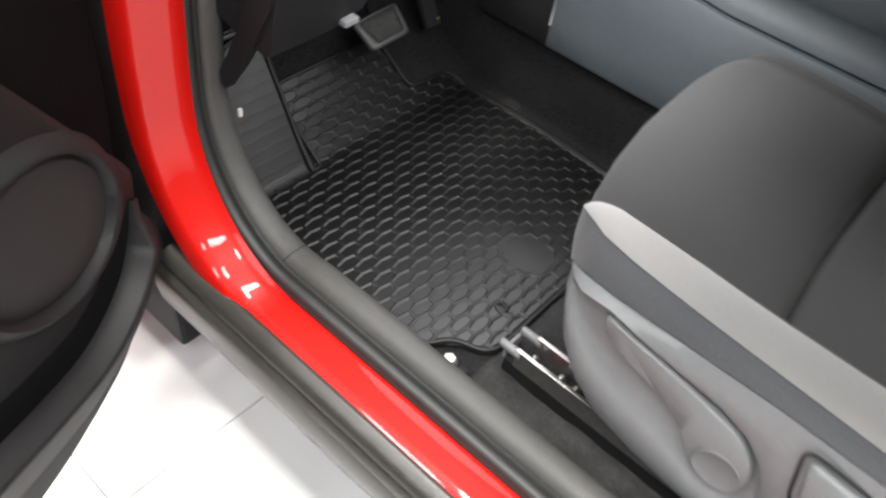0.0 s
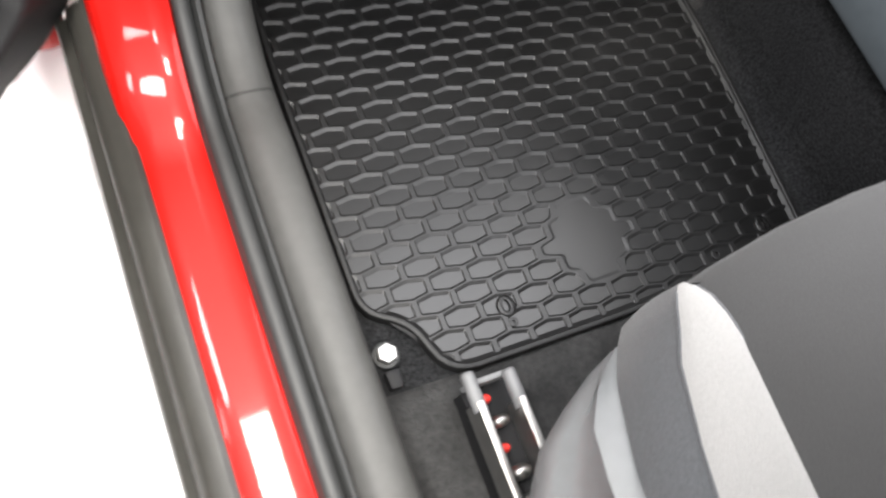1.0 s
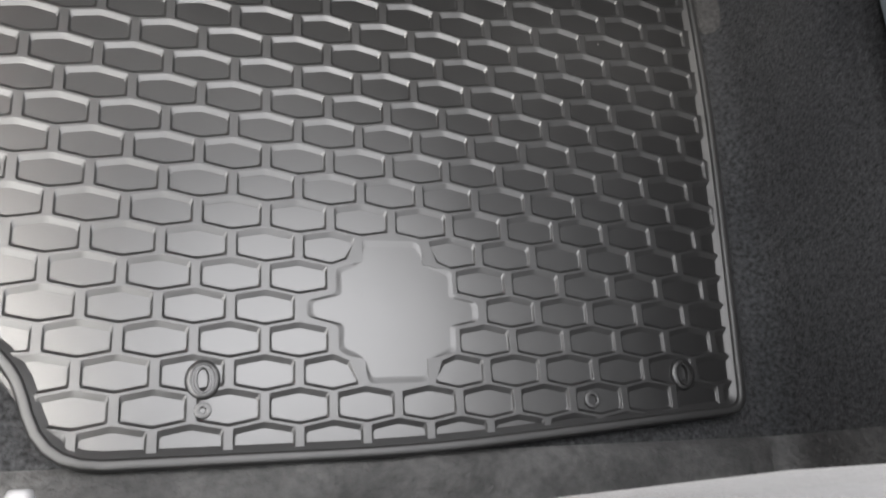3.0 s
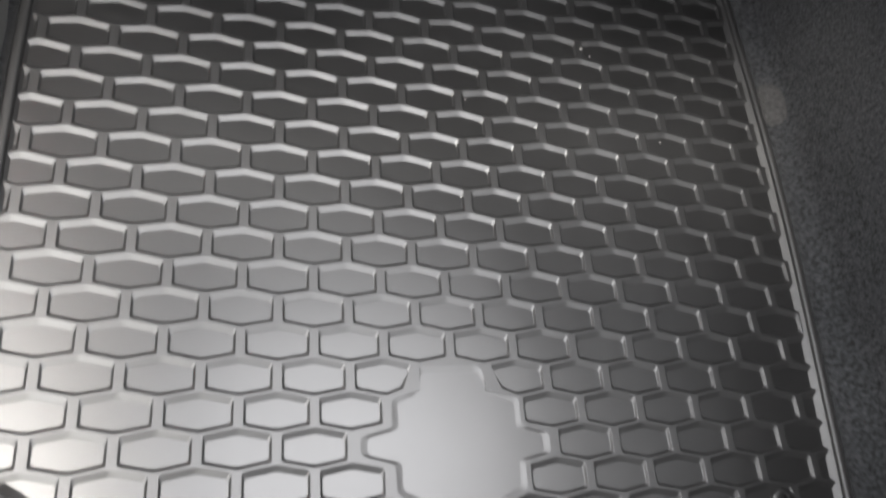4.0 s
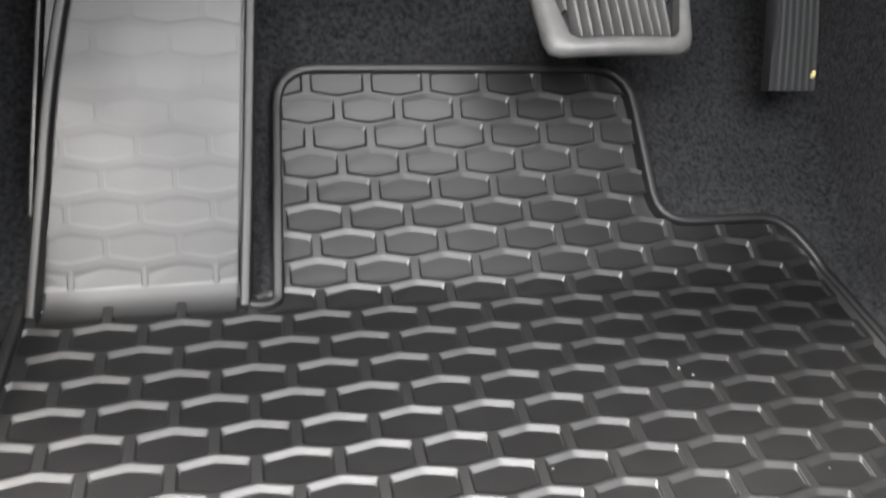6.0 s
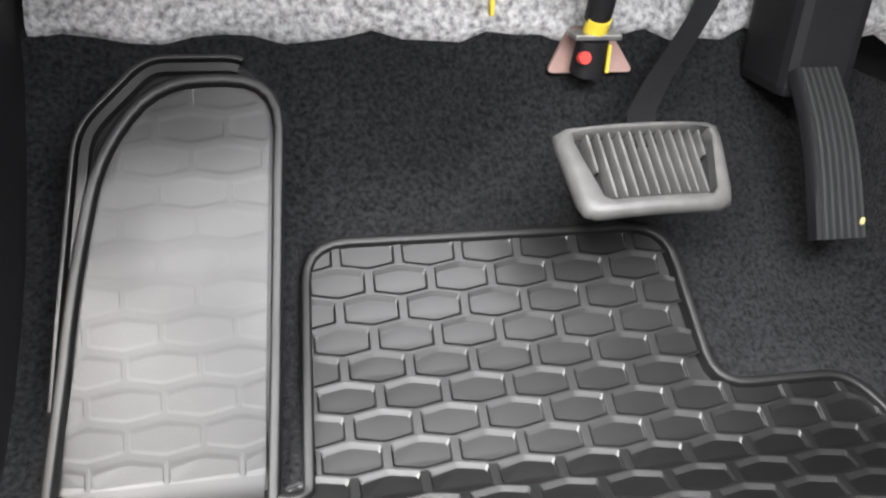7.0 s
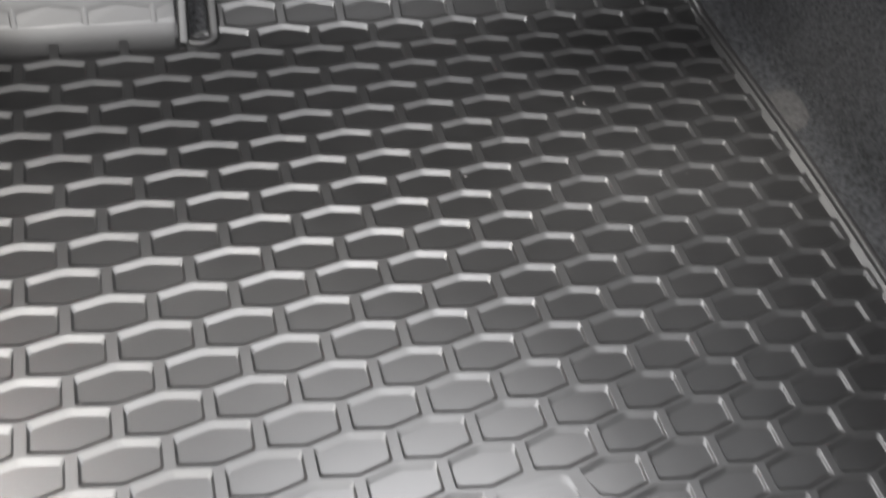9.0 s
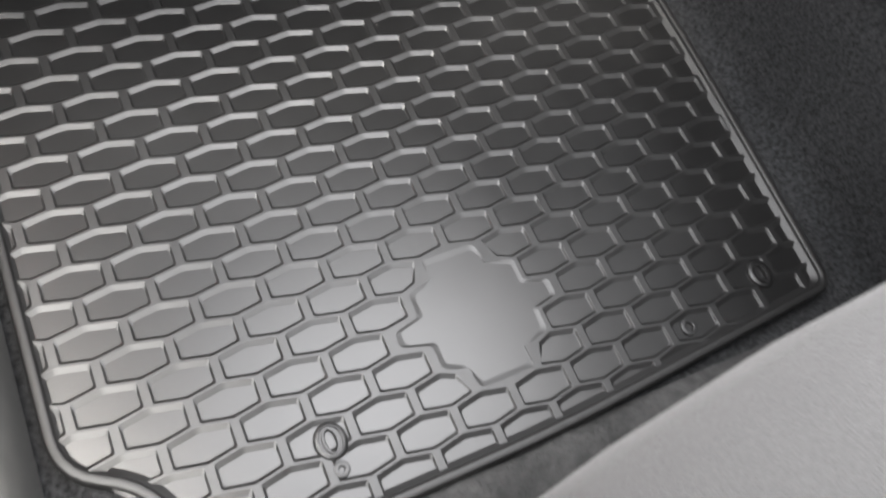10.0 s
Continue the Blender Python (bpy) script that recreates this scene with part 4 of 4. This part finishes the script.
    slab(bm, rounded([(-0.395, 0.256, 0.015), (-0.412, 0.185, 0.02), (-0.56, 0.145, 0.02), (-0.56, 0.238, 0.02)]), lambda a, b, h: (-0.054 - h, a, b), -0.012, 0.004, 0.006)
    on_shield("recline_lever", bm, SHIELD, "grey recline lever")
    bm = bmesh.new()
    tube(bm, [(-0.052, a, b) for a, b in rounded([(-0.56, 0.246, 0.02), (-0.387, 0.266, 0.02), (-0.405, 0.180, 0.02), (-0.57, 0.137, 0.02)])], 0.0019, 8)
    on_shield("lever_gap", bm, DARK, "dark gap round the lever", 60)
    # dark frame under the cushion
    bm = bmesh.new()
    box(bm, (0.035, -0.6, 0.05), (0.40, -0.14, 0.16), bevel=0.02)
    under(part("seat_pan", bm, DARK, None), th)
    return th


seat()


def seat_rail(x):
    th = thing("seat_rail", "bright steel seat rail with grey plastic end caps", "seat rail", at=(x, -0.05, 0.0))
    for cx, front in ((x - 0.0150, -0.038), (x + 0.0205, -0.046)):
        bm = bmesh.new()
        box(bm, (cx - 0.0036, -0.75, 0.022), (cx + 0.0036, front - 0.026, 0.056), bevel=0.002)
        under(part("rail_flange", bm, STEEL, None), th)
        bm = bmesh.new()
        loft(bm, [[(cx + r * math.cos(a), y, 0.048 + max(-0.024, r * 1.5 * math.sin(a) if math.sin(a) < 0 else r * math.sin(a))) for a in [k * math.tau / 16 for k in range(16)]] for y, r in ((front - 0.034, 0.0054), (front - 0.033, 0.0062), (front - 0.003, 0.0060), (front - 0.0006, 0.0052), (front, 0.0038))], close_u=True, cap=True)
        under(part("end_cap", bm, CAP, None, "rounded grey plastic end cap", smooth=50), th)
    bm = bmesh.new()
    box(bm, (x - 0.0175, -0.75, -0.01), (x + 0.0235, -0.050, 0.024))
    under(part("channel", bm, DARK, None), th)
    for y, r, m, nm in ((-0.062, 0.006, CAPRED, "red_clip"), (-0.083, 0.0075, STEEL, "bolt_head"), (-0.105, 0.006, CAPRED, "red_clip"), (-0.127, 0.0085, STEEL, "bolt_head"), (-0.15, 0.0075, STEEL, "bolt_head")):
        bm = bmesh.new()
        bmesh.ops.create_uvsphere(bm, u_segments=12, v_segments=7, radius=r, matrix=pose(x + (0.003 if m is STEEL else -0.004), y, 0.03) @ Matrix.Diagonal((1.3, 0.8, 1.2, 1)))
        under(part(nm, bm, m, None, smooth=60), th)
    bm = bmesh.new()
    box(bm, (x - 0.016, -0.050, 0.020), (x + 0.021, -0.045, 0.044), bevel=0.002)
    under(part("end_bridge", bm, CAP, None), th)
    return th


seat_rail(0.0)


def floor_bolt():
    th = thing("floor_bolt", "bright metal bolt head on the carpet beside the mat", "bolt", at=(-0.061, 0.006, -0.008))
    bm = bmesh.new()
    loft(bm, [[(-0.061 + r * math.cos(a), 0.006 + r * math.sin(a), z) for a in [i * math.tau / 20 for i in range(20)]] for r, z in ((0.0125, -0.012), (0.0125, -0.0005), (0.0118, 0.0005), (0.0085, 0.0009), (0.006, 0.0009))], close_u=True, cap=True)
    under(part("washer", bm, SEAL, None, "dark washer under the bolt head", smooth=40), th)
    bm = bmesh.new()
    loft(bm, [[(-0.061 + r * math.cos(a), 0.006 + r * math.sin(a), z) for a in [0.3 + i * math.tau / 6 for i in range(6)]] for r, z in ((0.0094, 0.0), (0.0094, 0.0068), (0.0084, 0.0082), (0.0052, 0.0084), (0.0046, 0.0074), (0.0005, 0.0072))], close_u=True, cap=True)
    under(part("hex_head", bm, STEEL, None), th)
    bm = bmesh.new()
    slab(bm, rounded([(-0.067, -0.025, 0.003), (-0.055, -0.025, 0.003), (-0.054, -0.008, 0.003), (-0.068, -0.008, 0.003)]), lambda a, b, h: (a, b, h), -0.012, 0.0025, 0.0012)
    under(part("tab", bm, DARK, None, "black plastic tab", smooth=40), th)


floor_bolt()

# ---- centre console and dashboard ----
con = thing("centre_console", "grey plastic centre console beside the seat", "console", at=(0.6, 0.1, 0.15))


def console_rows(ys, prof):
    bm = bmesh.new()
    loft(bm, [[(x, y, z + lift * max(0, y)) for x, z, lift in prof] for y in ys])
    return bm


lower = [(0.452, 0.150, 0), (0.449, 0.156, 0), (0.452, 0.20, 0), (0.457, 0.26, 0.05), (0.463, 0.315, 0.1), (0.467, 0.325, 0.1), (0.475, 0.327, 0.1)]
upper = [(0.475, 0.329, 0.1), (0.470, 0.332, 0.1), (0.472, 0.345, 0.1), (0.482, 0.362, 0.1), (0.50, 0.370, 0.1), (0.53, 0.366, 0.1), (0.545, 0.350, 0.1), (0.60, 0.348, 0.1), (0.66, 0.35, 0.1), (0.68, 0.37, 0.1), (0.70, 0.35, 0), (0.72, 0.0, 0)]
under(part("side_panel", console_rows((-0.9, -0.3, 0.0, 0.15, 0.268), lower), CONSOLE, None, "blue-grey side panel", smooth=50), con)
under(part("front_panel", console_rows((0.270, 0.34, 0.42), lower), DOORTRIM, None, "dark front side panel", smooth=50), con)
under(part("top_tray", console_rows((-0.9, -0.3, 0.0, 0.15, 0.3, 0.42), upper), CONSOLE, None, "blue-grey console top with a tray", smooth=50), con)
dash = thing("dashboard", "black plastic dashboard lower panel", "dashboard", at=(0.5, 0.5, 0.4))
bm = bmesh.new()
rows = []
for x, y, z in ((-0.10, 0.300, 0.335), (0.0, 0.300, 0.335), (0.05, 0.302, 0.345), (0.11, 0.315, 0.395), (0.3, 0.33, 0.40), (0.42, 0.36, 0.40), (0.6, 0.31, 0.40), (0.7, 0.33, 0.40), (0.9, 0.38, 0.40), (1.2, 0.38, 0.40)):
    rows.append([(x, 0.90, 0.37), (x, 0.60, 0.41), (x, y + 0.06, z + 0.004), (x, y + 0.012, z), (x, y + 0.003, z + 0.004), (x, y, z + 0.014), (x, y - 0.02, 0.47), (x, y - 0.01, 0.53), (x, 0.38, 0.60), (x, 0.55, 0.62), (x, 0.90, 0.60)])
loft(bm, rows, close_u=True, cap=True)
under(part("lower_panel", bm, DARK, None, smooth=40), dash)
# the panel's curved end beside the pillar
bm = bmesh.new()
rows = []
for y, z, w in ((0.396, 0.250, 0.004), (0.392, 0.265, 0.009), (0.366, 0.305, 0.011), (0.334, 0.362, 0.013), (0.308, 0.415, 0.015), (0.292, 0.47, 0.016), (0.29, 0.54, 0.016)):
    rows.append([(-0.096 + a * 0.010, y + b * w, z + b * w * 0.5) for a, b in ((-1, -1), (0.4, -1), (1, -0.5), (1, 0.5), (0.4, 1), (-1, 1))])
loft(bm, rows, close_u=True, cap=True)
under(part("end_cap", bm, DOORTRIM, None, "dark grey curved end trim", smooth=50), dash)
bm = bmesh.new()
box(bm, (0.006, 0.290, 0.342), (0.030, 0.304, 0.351), bevel=0.003)
under(part("release_lever", bm, CAP, None, "small grey bonnet release lever", smooth=40), dash)


# ---- open door ----
def car_door():
    hinge = Vector((-0.27, 0.46, 0.0))
    th = thing("hinged_door", "open red car door with a black inner panel and round speaker", "car door", at=hinge)
    a = radians(60)
    d, n = Vector((-math.sin(a), -math.cos(a), 0)), Vector((math.cos(a), -math.sin(a), 0))

    def at(s, z, h):
        return hinge + d * s + n * h + Vector((0, 0, z))
    low = rounded([(-0.028, 0.60), (-0.030, 0.30), (-0.025, 0.0, 0.06), (0.05, -0.13, 0.08), (0.30, -0.15, 0.1), (1.0, -0.14, 0.05), (1.02, 0.60)])
    bm = bmesh.new()
    slab(bm, low, at, -0.06, 0.0, 0.01)
    under(part("outer_skin", bm, RED, None, "glossy red door shell", smooth=40), th)
    bm = bmesh.new()
    inner = rounded([(-0.026, 0.60), (-0.025, 0.30, 0.1), (-0.004, 0.16, 0.06), (0.010, 0.05, 0.06), (0.07, -0.10, 0.08), (0.30, -0.13, 0.1), (0.97, -0.12, 0.05), (0.98, 0.60)])
    slab(bm, inner, at, 0.001, 0.035, 0.015)
    under(part("inner_panel", bm, DOORBLACK, None, "black plastic inner panel", smooth=50), th)
    # lower moulding that carries the speaker
    bm = bmesh.new()
    mould = rounded([(-0.006, 0.176, 0.014), (0.004, 0.12, 0.04), (0.020, 0.05, 0.06), (0.050, -0.045, 0.06), (0.105, -0.088, 0.06), (0.17, -0.100, 0.06), (0.28, -0.104, 0.06), (0.42, -0.075, 0.06), (0.8, -0.06, 0.1), (0.8, 0.50, 0.05), (0.225, 0.505, 0.05), (0.158, 0.418, 0.08), (0.08, 0.302, 0.08)])
    slab(bm, mould, at, 0.03, 0.060, 0.018)
    under(part("lower_moulding", bm, DOORTRIM, None, "dark grey lower moulding", smooth=50), th)
    c = Vector((0.184, 0.238))
    u, v = Vector((-0.85, -0.527)), Vector((0.527, -0.85))

    def rings(rows, n=52):
        out = []
        for r, h in rows:
            out.append([at(*(c + u * (0.122 * r * math.cos(t)) + v * (0.087 * r * math.sin(t))), h) for t in [i * math.tau / n for i in range(n)]])
        return out
    bm = bmesh.new()
    loft(bm, rings(((1.30, 0.057), (1.22, 0.066), (1.15, 0.0745), (1.09, 0.0765), (1.04, 0.0735), (1.01, 0.058))), close_u=True)
    under(part("speaker_ring", bm, DOORTRIM, None, "dark grey moulded ring", smooth=50), th)
    bm = bmesh.new()
    loft(bm, rings(((1.03, 0.0605), (0.98, 0.0607), (0.95, 0.0635), (0.6, 0.0655), (0.02, 0.0665))), close_u=True)
    under(part("speaker_grille", bm, MESH, None, "round perforated speaker grille", smooth=60), th)
    # deep pocket below the speaker, its edge standing off the moulding
    pk = rounded([(0.026, 0.150), (0.042, 0.110, 0.05), (0.080, 0.062, 0.06), (0.135, 0.038, 0.06), (0.20, 0.032, 0.08), (0.29, 0.055, 0.08), (0.42, 0.10, 0.08), (0.60, 0.13)])
    bm = bmesh.new()
    rows = []
    m = len(pk)
    for i, p in enumerate(pk):
        q = (pk[min(i + 1, m - 1)] - pk[max(i - 1, 0)]).normalized()
        w = Vector((-q[1], q[0]))
        k = min(1.0, i / 6)
        rows.append([at(*(p - w * 0.105 * k), 0.057), at(*(p - w * 0.080 * k), 0.064 + 0.008 * k), at(*(p - w * 0.040 * k), 0.066 + 0.022 * k), at(*(p - w * 0.008), 0.066 + 0.034 * k), at(*p, 0.066 + 0.036 * k), at(*(p + w * 0.005), 0.066 + 0.032 * k), at(*(p + w * 0.004), 0.05)])
    loft(bm, rows)
    under(part("pocket_edge", bm, DOORTRIM, None, "curved door pocket edge", smooth=60), th)
    bm = bmesh.new()
    rows = []
    for i, p in enumerate(pk):
        q = (pk[min(i + 1, m - 1)] - pk[max(i - 1, 0)]).normalized()
        w = Vector((-q[1], q[0]))
        k = min(1.0, i / 5)
        rows.append([at(*(p + w * 0.002), 0.0625), at(*(p + w * (0.004 + 0.022 * k)), 0.0620), at(*(p + w * (0.006 + 0.044 * k)), 0.0615), at(*(p + w * (0.006 + 0.046 * k)), 0.055)])
    loft(bm, rows)
    under(part("pocket_inside", bm, DOORBLACK, None, "black pocket inside"), th)


MESH = material("speaker_mesh", (0.011, 0.010, 0.0105), 0.75, vary=0.6, scale=900, bump=0.8, bump_scale=900)
car_door()
